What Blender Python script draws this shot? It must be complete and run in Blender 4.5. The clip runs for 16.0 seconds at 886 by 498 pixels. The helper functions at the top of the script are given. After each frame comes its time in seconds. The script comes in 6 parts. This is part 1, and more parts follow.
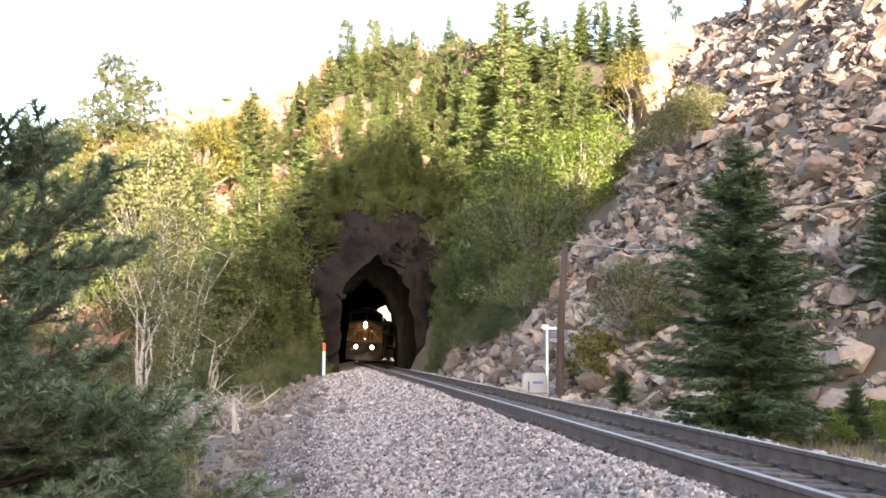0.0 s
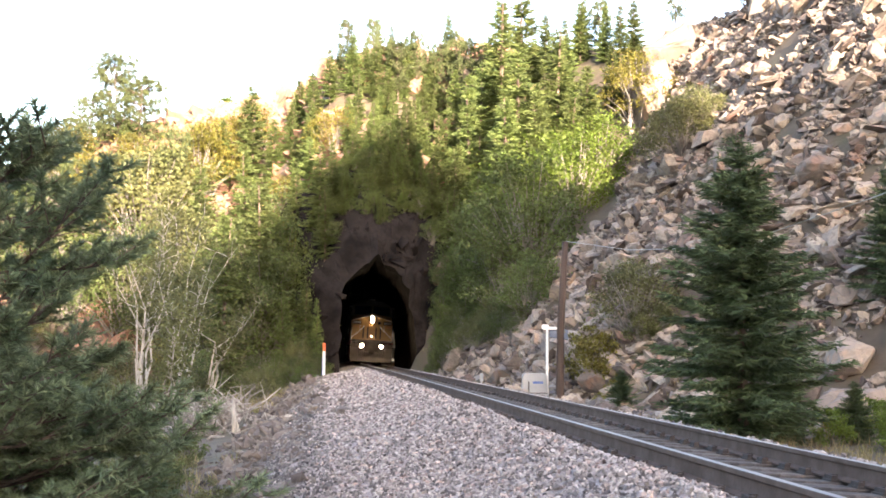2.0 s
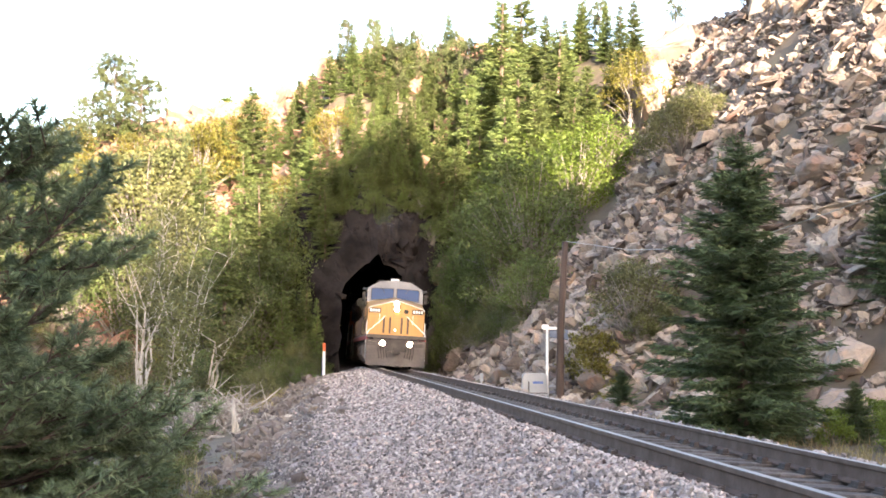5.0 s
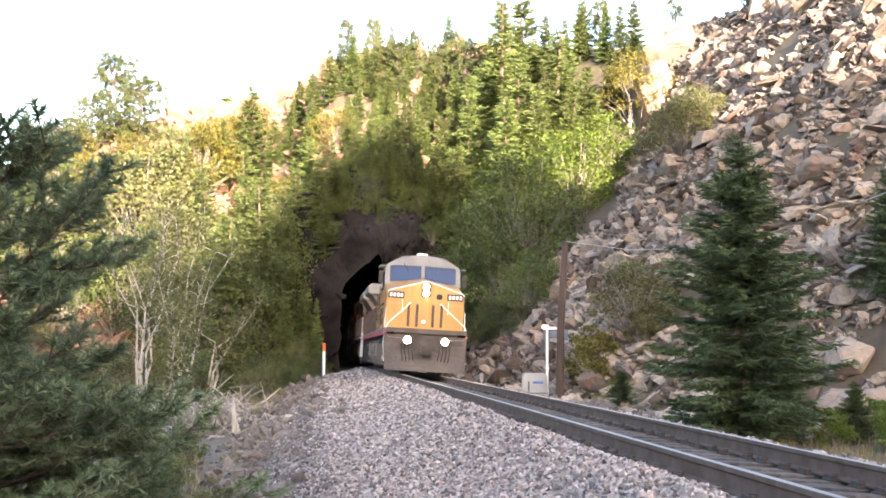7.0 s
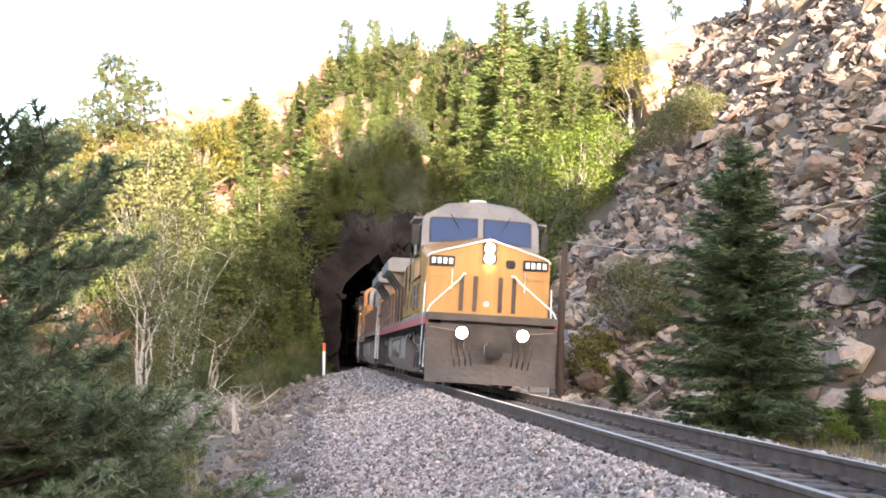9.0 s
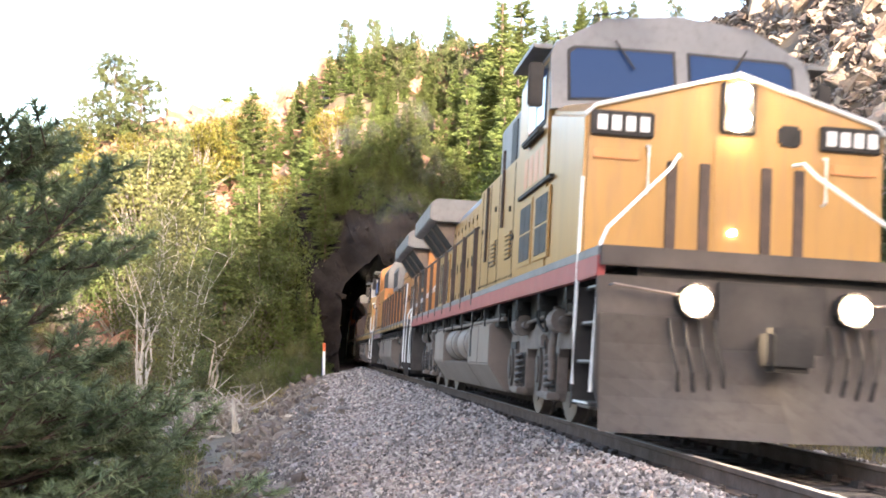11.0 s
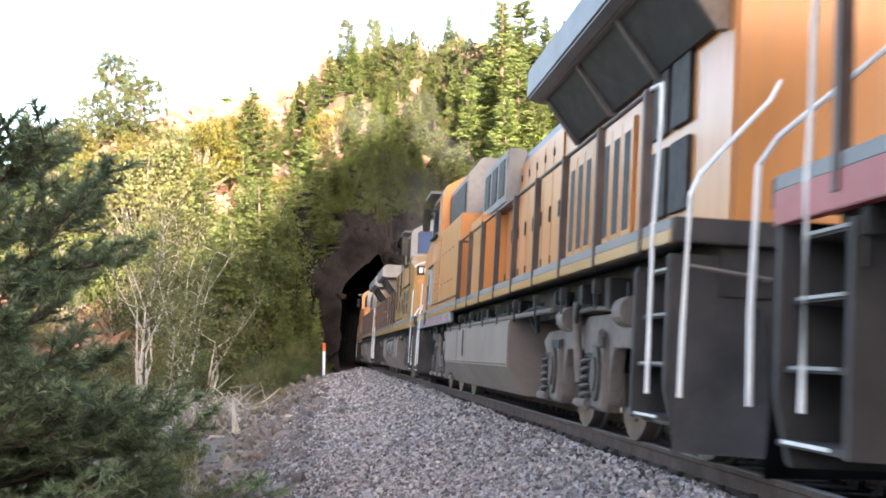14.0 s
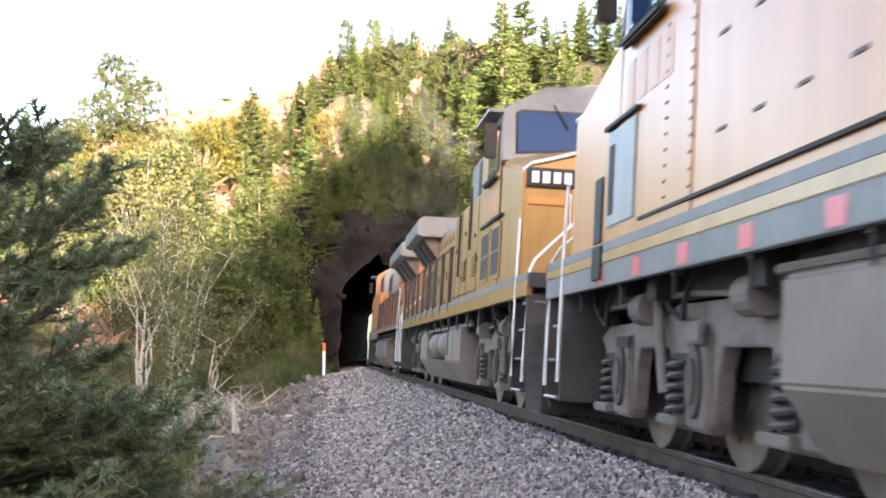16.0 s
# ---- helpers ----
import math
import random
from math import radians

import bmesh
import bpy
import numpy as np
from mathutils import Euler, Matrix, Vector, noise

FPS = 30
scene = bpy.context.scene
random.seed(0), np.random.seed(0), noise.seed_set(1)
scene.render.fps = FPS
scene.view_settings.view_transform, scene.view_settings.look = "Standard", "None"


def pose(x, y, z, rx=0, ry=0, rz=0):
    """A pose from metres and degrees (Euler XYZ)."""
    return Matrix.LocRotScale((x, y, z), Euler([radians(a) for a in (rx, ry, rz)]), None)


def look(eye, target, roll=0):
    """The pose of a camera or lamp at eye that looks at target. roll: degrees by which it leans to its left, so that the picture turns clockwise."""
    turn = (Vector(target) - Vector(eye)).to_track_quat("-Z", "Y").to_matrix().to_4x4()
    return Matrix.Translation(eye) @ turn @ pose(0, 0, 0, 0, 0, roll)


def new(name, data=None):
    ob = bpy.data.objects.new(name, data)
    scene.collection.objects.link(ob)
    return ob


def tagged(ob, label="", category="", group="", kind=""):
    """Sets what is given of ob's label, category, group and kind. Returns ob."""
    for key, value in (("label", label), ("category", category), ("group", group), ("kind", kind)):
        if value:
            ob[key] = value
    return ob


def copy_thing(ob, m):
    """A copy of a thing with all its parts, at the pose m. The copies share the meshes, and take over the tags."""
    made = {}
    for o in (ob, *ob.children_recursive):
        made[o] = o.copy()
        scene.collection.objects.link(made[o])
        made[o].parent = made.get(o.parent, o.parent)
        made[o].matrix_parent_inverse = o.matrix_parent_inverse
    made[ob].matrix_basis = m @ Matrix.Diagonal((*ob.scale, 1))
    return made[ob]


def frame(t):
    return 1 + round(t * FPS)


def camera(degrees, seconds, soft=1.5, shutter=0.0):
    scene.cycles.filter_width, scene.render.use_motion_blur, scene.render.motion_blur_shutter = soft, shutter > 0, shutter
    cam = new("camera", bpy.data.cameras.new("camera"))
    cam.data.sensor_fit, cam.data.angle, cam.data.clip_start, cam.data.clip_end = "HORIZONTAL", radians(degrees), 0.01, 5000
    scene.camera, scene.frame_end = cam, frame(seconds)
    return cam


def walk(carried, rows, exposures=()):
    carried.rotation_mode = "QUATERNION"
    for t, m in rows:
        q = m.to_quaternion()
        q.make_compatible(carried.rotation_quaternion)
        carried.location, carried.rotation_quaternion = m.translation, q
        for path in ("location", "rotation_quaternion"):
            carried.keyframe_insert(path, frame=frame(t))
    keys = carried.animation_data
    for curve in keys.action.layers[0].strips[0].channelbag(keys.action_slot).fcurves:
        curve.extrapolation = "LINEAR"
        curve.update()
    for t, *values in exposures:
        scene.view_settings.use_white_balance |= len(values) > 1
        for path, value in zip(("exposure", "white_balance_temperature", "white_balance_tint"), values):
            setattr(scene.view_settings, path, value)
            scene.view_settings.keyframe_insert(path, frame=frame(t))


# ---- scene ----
from mathutils.bvhtree import BVHTree

# ---------------------------------------------------------------- camera
# tripod beside the line, a little over rail height; z = 0 is the rail top
EYE_H = 0.846
cam = camera(40.98, 16.0, soft=1.7, shutter=0.35)
EYE = Vector((0.0, 0.0, EYE_H))
STAND = look(EYE, EYE + Vector((0.0, math.cos(radians(4.986)), math.sin(radians(4.986)))), 0.416)
walk(cam, [(0.0, STAND), (16.0, STAND)], exposures=[(0.0, 3.05, 6550, 19), (16.0, 3.05, 6550, 19)])

# ---------------------------------------------------------------- light
SUN_AZ = Vector((-0.30, 0.954))       # way in which the sunlight travels, in plan
SUN_EL = radians(11.0)
world = bpy.data.worlds.new("world")
scene.world = world
world.use_nodes = True
wn = world.node_tree.nodes
sky = wn.new("ShaderNodeTexSky")
sky.sky_type = "NISHITA"
sky.sun_disc = False
sky.sun_elevation = SUN_EL
sky.sun_rotation = math.atan2(-SUN_AZ.x, -SUN_AZ.y)
sky.air_density, sky.dust_density, sky.ozone_density = 1.0, 2.5, 1.0
wn["Background"].inputs["Strength"].default_value = 0.15
world.node_tree.links.new(sky.outputs[0], wn["Background"].inputs["Color"])
sun = new("sun", bpy.data.lights.new("sun", "SUN"))
sun.data.energy, sun.data.angle, sun.data.color = 5.0, radians(0.6), (1.0, 0.86, 0.66)
sun.matrix_basis = look((0, 0, 80), (SUN_AZ.x * 100, SUN_AZ.y * 100, 80 - 100 * math.tan(SUN_EL)))


# ---------------------------------------------------------------- materials
def material(name, stops, scale=3.0, detail=8.0, rough=0.8, metal=0.0, bump=0.2, bump_scale=0.0, fine=0.0,
             fine_color=(0.05, 0.05, 0.05), island=0.0, per_object=0.0, stretch=(1, 1, 1), spec=0.3, trans=0.0):
    """Noise between the colours of stops, a second finer noise on top, a bump, and a change from piece to piece."""
    m = bpy.data.materials.new(name)
    m.use_nodes = True
    n, l = m.node_tree.nodes, m.node_tree.links
    b = n["Principled BSDF"]
    b.inputs["Roughness"].default_value, b.inputs["Metallic"].default_value = rough, metal
    b.inputs["Specular IOR Level"].default_value = spec
    co = n.new("ShaderNodeTexCoord")
    mp = n.new("ShaderNodeMapping")
    mp.inputs["Scale"].default_value = stretch
    l.new(co.outputs["Object"], mp.inputs["Vector"])
    tex = n.new("ShaderNodeTexNoise")
    tex.inputs["Scale"].default_value, tex.inputs["Detail"].default_value = scale, detail
    l.new(mp.outputs[0], tex.inputs["Vector"])
    ramp = n.new("ShaderNodeValToRGB")
    el = ramp.color_ramp.elements
    lo, hi = 0.32, 0.68
    for i, c in enumerate(stops):
        p = lo + (hi - lo) * i / max(1, len(stops) - 1)
        e = el[i] if i < 2 else el.new(p)
        e.position, e.color = p, (*c, 1)
    l.new(tex.outputs["Fac"], ramp.inputs["Fac"])
    color = ramp.outputs["Color"]
    if fine > 0:
        t2 = n.new("ShaderNodeTexNoise")
        t2.inputs["Scale"].default_value, t2.inputs["Detail"].default_value = scale * 9, 6
        l.new(mp.outputs[0], t2.inputs["Vector"])
        r2 = n.new("ShaderNodeValToRGB")
        r2.color_ramp.elements[0].position, r2.color_ramp.elements[1].position = 0.48, 0.72
        l.new(t2.outputs["Fac"], r2.inputs["Fac"])
        k = n.new("ShaderNodeMath")
        k.operation = "MULTIPLY"
        k.inputs[1].default_value = fine
        l.new(r2.outputs["Color"], k.inputs[0])
        mx = n.new("ShaderNodeMixRGB")
        mx.inputs["Color2"].default_value = (*fine_color, 1)
        l.new(k.outputs[0], mx.inputs["Fac"])
        l.new(color, mx.inputs["Color1"])
        color = mx.outputs["Color"]
    for amount, source in ((island, "g"), (per_object, "o")):
        if amount > 0:
            src = n.new("ShaderNodeNewGeometry").outputs["Random Per Island"] if source == "g" else n.new("ShaderNodeObjectInfo").outputs["Random"]
            rg = n.new("ShaderNodeMapRange")
            rg.inputs["To Min"].default_value, rg.inputs["To Max"].default_value = 1 - amount, 1 + amount * 0.8
            l.new(src, rg.inputs["Value"])
            hs = n.new("ShaderNodeHueSaturation")
            l.new(rg.outputs[0], hs.inputs["Value"])
            wob = n.new("ShaderNodeMath")
            wob.operation = "MULTIPLY_ADD"
            l.new(src, wob.inputs[0])
            wob.inputs[1].default_value, wob.inputs[2].default_value = 0.05 * amount, 0.5 - 0.025 * amount
            l.new(wob.outputs[0], hs.inputs["Hue"])
            l.new(color, hs.inputs["Color"])
            color = hs.outputs["Color"]
    l.new(color, b.inputs["Base Color"])
    if bump > 0:
        t3 = n.new("ShaderNodeTexNoise")
        t3.inputs["Scale"].default_value, t3.inputs["Detail"].default_value = bump_scale or scale * 4, 8
        l.new(mp.outputs[0], t3.inputs["Vector"])
        bp = n.new("ShaderNodeBump")
        bp.inputs["Strength"].default_value, bp.inputs["Distance"].default_value = bump, 0.05
        l.new(t3.outputs["Fac"], bp.inputs["Height"])
        l.new(bp.outputs[0], b.inputs["Normal"])
    if trans > 0:
        tr = n.new("ShaderNodeBsdfTranslucent")
        mixs = n.new("ShaderNodeMixShader")
        mixs.inputs[0].default_value = trans
        l.new(color, tr.inputs["Color"])
        l.new(b.outputs[0], mixs.inputs[1])
        l.new(tr.outputs[0], mixs.inputs[2])
        l.new(mixs.outputs[0], n["Material Output"].inputs["Surface"])
    return m


def glow(name, color, strength):
    m = bpy.data.materials.new(name)
    m.use_nodes = True
    b = m.node_tree.nodes["Principled BSDF"]
    b.inputs["Base Color"].default_value = (*color, 1)
    b.inputs["Emission Color"].default_value = (*color, 1)
    b.inputs["Emission Strength"].default_value = strength
    return m


M_GROUND = material("hillside_soil", [(0.055, 0.042, 0.031), (0.10, 0.077, 0.053), (0.065, 0.062, 0.032)], 0.35, fine=0.5, fine_color=(0.06, 0.05, 0.03), bump=0.8, bump_scale=3)
M_ROCK = material("talus_rock", [(0.145, 0.118, 0.10), (0.255, 0.202, 0.162), (0.19, 0.164, 0.146), (0.285, 0.188, 0.142)], 0.9, fine=0.6, fine_color=(0.075, 0.062, 0.056), bump=1.0, bump_scale=5, island=0.6, spec=0.1)
M_BOULDER = material("boulder_rock", [(0.155, 0.125, 0.10), (0.245, 0.19, 0.15), (0.19, 0.16, 0.135), (0.29, 0.175, 0.12)], 0.7, fine=0.45, fine_color=(0.10, 0.085, 0.075), bump=0.7, bump_scale=4, per_object=0.3)
M_CLIFF = material("cliff_rock", [(0.17, 0.095, 0.065), (0.27, 0.155, 0.10), (0.14, 0.105, 0.09)], 0.6, fine=0.6, fine_color=(0.07, 0.05, 0.045), bump=1.0, bump_scale=2, stretch=(1, 1, 0.6))
# sooty rock, its colour lowered further to hold the shade round the mouth
M_SOOT_SHADE = material("sooty_shaded_rock", [(0.007, 0.006, 0.006), (0.021, 0.018, 0.0175), (0.012, 0.0105, 0.010)], 0.5, fine=0.5, fine_color=(0.007, 0.006, 0.006), bump=1.0, bump_scale=2, rough=1.0, spec=0.03)
# near-black lining: the darkness inside the bore is put into its colour
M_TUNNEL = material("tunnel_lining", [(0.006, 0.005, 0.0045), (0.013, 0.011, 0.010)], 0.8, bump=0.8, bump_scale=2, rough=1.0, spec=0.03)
M_BALLAST = material("ballast_stone", [(0.165, 0.148, 0.143), (0.32, 0.284, 0.27), (0.232, 0.205, 0.196), (0.43, 0.315, 0.275)], 6, fine=0.3, fine_color=(0.11, 0.1, 0.1), bump=0.4, bump_scale=40, island=0.7)
M_BALLAST_BED = material("ballast_bed", [(0.143, 0.125, 0.12), (0.305, 0.262, 0.244), (0.214, 0.187, 0.178)], 14, fine=0.6, fine_color=(0.06, 0.055, 0.055), bump=1.0, bump_scale=18)
M_TRACKDIRT = material("oily_ballast", [(0.05, 0.043, 0.04), (0.12, 0.10, 0.092), (0.075, 0.064, 0.06)], 12, fine=0.6, fine_color=(0.03, 0.027, 0.025), bump=1.0, bump_scale=20)
M_PLATE = material("greasy_tie_plate", [(0.035, 0.029, 0.026), (0.07, 0.056, 0.05)], 6, rough=0.8, bump=0.2)
M_RAIL = material("rail_steel", [(0.085, 0.058, 0.046), (0.13, 0.094, 0.077)], 5, rough=0.85, spec=0.12, metal=0.0, bump=0.1, fine=0.3)
M_RAILTOP = material("rail_head_polished", [(0.26, 0.235, 0.22), (0.34, 0.31, 0.29)], 4, rough=0.5, metal=0.8, bump=0.02)
M_TIE = material("tie_wood", [(0.06, 0.05, 0.045), (0.12, 0.102, 0.09)], 4, fine=0.5, bump=0.5, stretch=(1, 6, 6), per_object=0.3)


def link(name, verts, faces, mat, parent=None, label="", smooth=False):
    me = bpy.data.meshes.new(name)
    me.from_pydata(verts, [], faces)
    me.materials.append(mat)
    if smooth:
        me.polygons.foreach_set("use_smooth", [True] * len(me.polygons))
    me.update()
    ob = new(name, me)
    ob.parent = parent
    return tagged(ob, label)


def part(name, bm, mat, parent=None, label="", smooth=False):
    """One bmesh as one mesh object, under a thing or a part."""
    me = bpy.data.meshes.new(name)
    bmesh.ops.recalc_face_normals(bm, faces=bm.faces)
    bm.to_mesh(me)
    bm.free()
    for one in mat if isinstance(mat, (list, tuple)) else [mat]:
        me.materials.append(one)
    if smooth:
        me.polygons.foreach_set("use_smooth", [True] * len(me.polygons))
    ob = new(name, me)
    ob.parent = parent
    return tagged(ob, label)


def thing(name, label, category, group="", m=None):
    ob = new(name)
    ob.empty_display_size = 0.2
    if m is not None:
        ob.matrix_basis = m
    return tagged(ob, label, category, group)


# ---------------------------------------------------------------- the line
CANT = radians(2.78)                 # the camera's side of the track is the higher one
SS = np.arange(-190.0, 140.0, 0.25)


def lay_track():
    th0 = radians(-83.928)
    k = np.where(SS > -20, -0.0001, 0.0030)
    th = np.cumsum(k) * 0.25
    i0 = int(np.argmin(abs(SS)))
    th = th - th[i0] + th0
    x, y = np.cumsum(np.cos(th)) * 0.25, np.cumsum(np.sin(th)) * 0.25
    return x - x[i0] - 3.459, y - y[i0] + 70.0, th


TX, TY, TH = lay_track()


def track(s):
    """Place on the centre line and the heading of a train there."""
    return float(np.interp(s, SS, TX)), float(np.interp(s, SS, TY)), float(np.interp(s, SS, TH))


def beside(s, o, z=0.0):
    """A place o metres to the camera's right of the centre line (the train's left)."""
    x, y, th = track(s)
    return x - o * math.sin(th), y + o * math.cos(th), z


def centre_x(y):
    return np.interp(y, TY[::-1], TX[::-1])


PORTAL_Y = 71.0
PORTAL_S = float(np.interp(-PORTAL_Y, -TY, SS))
FAR_S = -80.0

# ---------------------------------------------------------------- ground
OFF = [-400, -60, -25, -14, -9, -6, -4.7, -3.7, -1.9, -1.3, 1.3, 1.7, 2.6, 4.5, 9, 400]
LOW = [-7, -6, -3.8, -2.2, -1.65, -1.4, -1.0, -0.80, -0.55, -0.50, -0.50, -0.55, -0.85, -1.1, -1.1, -1.1]
TOE = [(150, -160), (62, -30), (27, 14), (10.8, 33), (4.2, 42), (1.9, 55), (-0.2, 69), (-2.6, 72), (-8.4, 72), (-14, 70), (-28, 70), (-60, 60), (-140, 30), (-400, -40)]
RIDGE = [(-500, 330, 75), (0, 300, 92), (100, 275, 95), (200, 255, 98), (330, 222, 100), (480, 195, 104), (560, 190, 104), (700, 145, 104), (800, 120, 100), (900, 90, 95),
         (1000, 55, 92), (1100, 20, 86), (1180, -10, 82), (1260, -50, 78), (1400, -80, 73), (1568, -110, 68), (2200, -120, 66)]


def toe_distance(x, y):
    best = np.full(x.shape, 1e9)
    side = np.zeros(x.shape)
    for (ax, ay), (bx, by) in zip(TOE, TOE[1:]):
        ux, uy = bx - ax, by - ay
        q = np.clip(((x - ax) * ux + (y - ay) * uy) / (ux * ux + uy * uy), 0, 1)
        dx, dy = x - ax - q * ux, y - ay - q * uy
        d = np.hypot(dx, dy)
        near = d < best
        best = np.where(near, d, best)
        side = np.where(near, np.sign(ux * dy - uy * dx), side)
    return -best * side


def rough_noise(x, y, scale, seed):
    out = np.empty(x.shape)
    f = out.ravel()
    for i, (a, b) in enumerate(zip(x.ravel() / scale, y.ravel() / scale)):
        f[i] = noise.fractal((a, b, seed), 0.9, 2.1, 5)
    return out


def height(x, y):
    """The lie of the land."""
    x, y = np.asarray(x, float), np.asarray(y, float)
    o = (x - centre_x(y)) * 0.995
    g = np.interp(o, OFF, LOW)
    d = toe_distance(x, y)
    az = np.clip(np.where(y > 1, x / np.maximum(y, 1), np.sign(x) * 2), -2, 2)
    px = 784 + 2098 * az
    tab = np.array(RIDGE, float)
    r = np.hypot(x, y)
    rr = np.interp(px, tab[:, 0], tab[:, 2])
    zr = EYE_H + rr * (624 + 0.0073 * (px - 784) - np.interp(px, tab[:, 0], tab[:, 1])) / 2098
    dd = np.maximum(d, 0)
    cliff = 7.2 * np.clip(dd / 1.6, 0, 1) * np.clip(1.6 - abs(x + 5.2) / 5.0, 0, 1)
    rise = g + np.where(x > 0, 1.15, 0.92) * dd + cliff + np.where(dd > 0, rough_noise(x, y, 9.0, 3.0) * np.clip(dd / 4, 0, 1) * 1.3, 0)
    back = np.maximum(0, r - rr)
    top = zr - 0.22 * back - 2.2 * np.maximum(0, r - 139)
    z = np.where(d > 0, -np.log(np.exp(-np.clip(rise, -40, 60) * 0.8) + np.exp(-np.clip(top, -40, 60) * 0.8)) / 0.8, g)
    z = np.where((d > 0), np.maximum(z, g - 0.3), z) + rough_noise(x, y, 3.0, 8.0) * 0.10
    # the mountain behind, whose shadow lies over the valley
    a = x * SUN_AZ.x + y * SUN_AZ.y
    lat = x * SUN_AZ.y - y * SUN_AZ.x
    crest = np.interp(lat, [-5, 5, 10, 13, 16, 24, 27, 40], [48.5, 51.5, 52, 53, 61, 61, 46, 44.0])
    behind = crest * np.clip(1 - abs(a + 150) / 105, 0, 1)
    return z + behind


def build_ground():
    def steps(lo, hi, step, far):
        mid = list(np.arange(lo, hi + 0.01, step))
        out, g, v = [], step, hi
        while v < far:
            g *= 1.35
            v += g
            out.append(v)
        low, g, v = [], step, lo
        while v > -far:
            g = min(g * 1.35, 9.0) if v > -290 else g * 1.35
            v -= g
            low.append(v)
        return np.array(low[::-1] + mid + out)
    xs, ys = steps(-75, 45, 1.0, 2500), steps(-10, 158, 1.0, 2500)
    X, Y = np.meshgrid(xs, ys)
    Z = height(X, Y)
    verts = np.stack([X, Y, Z], -1).reshape(-1, 3)
    nx = len(xs)
    faces = []
    OO = (X - centre_x(Y)) * 0.995
    for j in range(len(ys) - 1):
        for i in range(nx - 1):
            # the tunnel's bore is left open at both ends
            if abs(OO[j, i] + 0.5) < 4.0 and (70.0 < ys[j] < 74.5):
                continue
            if abs(OO[j, i] + 0.5) < 5 and 134 < ys[j] < 158:
                continue
            a = j * nx + i
            faces.append((a, a + 1, a + nx + 1, a + nx))
    ob = link("ground", [tuple(v) for v in verts.tolist()], faces, M_GROUND, smooth=True)
    tagged(ob, "dry brown hillside soil with sparse grass and stones", "ground", kind="structure")
    return ob


build_ground()


def ground_z(x, y):
    return float(height(np.array([x]), np.array([y]))[0])


# ---------------------------------------------------------------- portal and tunnel
def arch(n=28, grow=0.0):
    """The bore's outline in (offset, height): steep sides, a ragged pointed crown."""
    side = [(2.40, -0.6), (2.36, 1.6), (2.20, 3.3), (1.95, 4.3), (1.55, 5.1), (1.05, 5.75), (0.45, 6.15), (0.05, 6.65),
            (-0.40, 6.10), (-1.0, 5.75), (-1.65, 5.25), (-2.0, 4.7), (-2.08, 3.3), (-2.10, 1.6), (-2.12, -0.6)]
    u = np.linspace(0, len(side) - 1, n + 1)
    o = np.interp(u, range(len(side)), [p[0] for p in side])
    z = np.interp(u, range(len(side)), [p[1] for p in side])
    return [(float(a * (1 + grow / 2.2)), float(b + grow * max(0.0, b) / 6.0)) for a, b in zip(o, z)]


BORE_SHIFT = -0.45


def build_tunnel():
    ss = list(np.arange(PORTAL_S + 0.3, FAR_S - 0.1, -2.5))
    verts, faces = [], []
    prof = arch(28, 0.42)
    for j, s in enumerate(ss):
        for i, (o, z) in enumerate(prof):
            k = 0.18 * noise.noise((i * 0.6, j * 0.8, 5.0))
            verts.append(beside(s, o * (1 + k * 0.4) + BORE_SHIFT * max(0.0, 1 - j / 3), z * (1 + k * 0.3)))
        if j:
            n = len(prof)
            for i in range(n - 1):
                a = j * n + i
                faces.append((a, a + 1, a + 1 - n, a - n))
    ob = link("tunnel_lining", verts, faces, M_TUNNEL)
    tagged(ob, "rough rock bore of the railway tunnel, its darkness painted near-black", "tunnel", kind="structure")
    # ragged rock face round the mouth, running up and out into the hillside
    verts, faces = [], []
    steps = [0, 0.25, 0.7, 1.3, 2.2, 3.3, 4.6, 5.8]
    prof = arch(40)
    for j, g in enumerate(steps):
        for i, (o, z) in enumerate(prof):
            a = math.pi * i / (len(prof) - 1)
            oo, zz = o + g * math.cos(a) * 0.9, z + g * (0.25 + 0.9 * math.sin(a)) if z > 0.2 else z
            rag = noise.fractal((oo * 0.5, zz * 0.5, 2.0), 0.8, 2.0, 5)
            depth = -0.5 * g - 0.08 * g * g + rag * (0.25 + 0.12 * g)
            jag = 0.22 * noise.noise((oo * 1.7, zz * 1.7, 9.0)) if j < 2 else 0
            verts.append(beside(PORTAL_S + 0.7 + depth, oo + BORE_SHIFT + jag, zz + jag + rag * 0.2))
    n = len(prof)
    for j in range(1, len(steps)):
        for i in range(n - 1):
            a = j * n + i
            faces.append((a - n, a - n + 1, a + 1, a))
    ob = link("portal_rock", verts, faces, M_SOOT_SHADE)
    tagged(ob, "broken rock face round the tunnel mouth, darkened by soot and painted shade", "rock face", kind="structure")


build_tunnel()


# ---------------------------------------------------------------- track
def canted(s, o, z):
    """A place in the canted plane of the rails."""
    x, y, th = track(s)
    c, e = math.cos(CANT), math.sin(CANT)
    oo, zz = o * c + z * e, z * c - o * e
    return x - oo * math.sin(th), y + oo * math.cos(th), zz


def sweep(profile, ss, closed=True):
    verts, faces = [], []
    n = len(profile)
    for j, s in enumerate(ss):
        verts += [canted(s, o, z) for o, z in profile]
        if j:
            for i in range(n if closed else n - 1):
                a, b = j * n + i, j * n + (i + 1) % n
                faces.append((a, b, b - n, a - n))
    return verts, faces


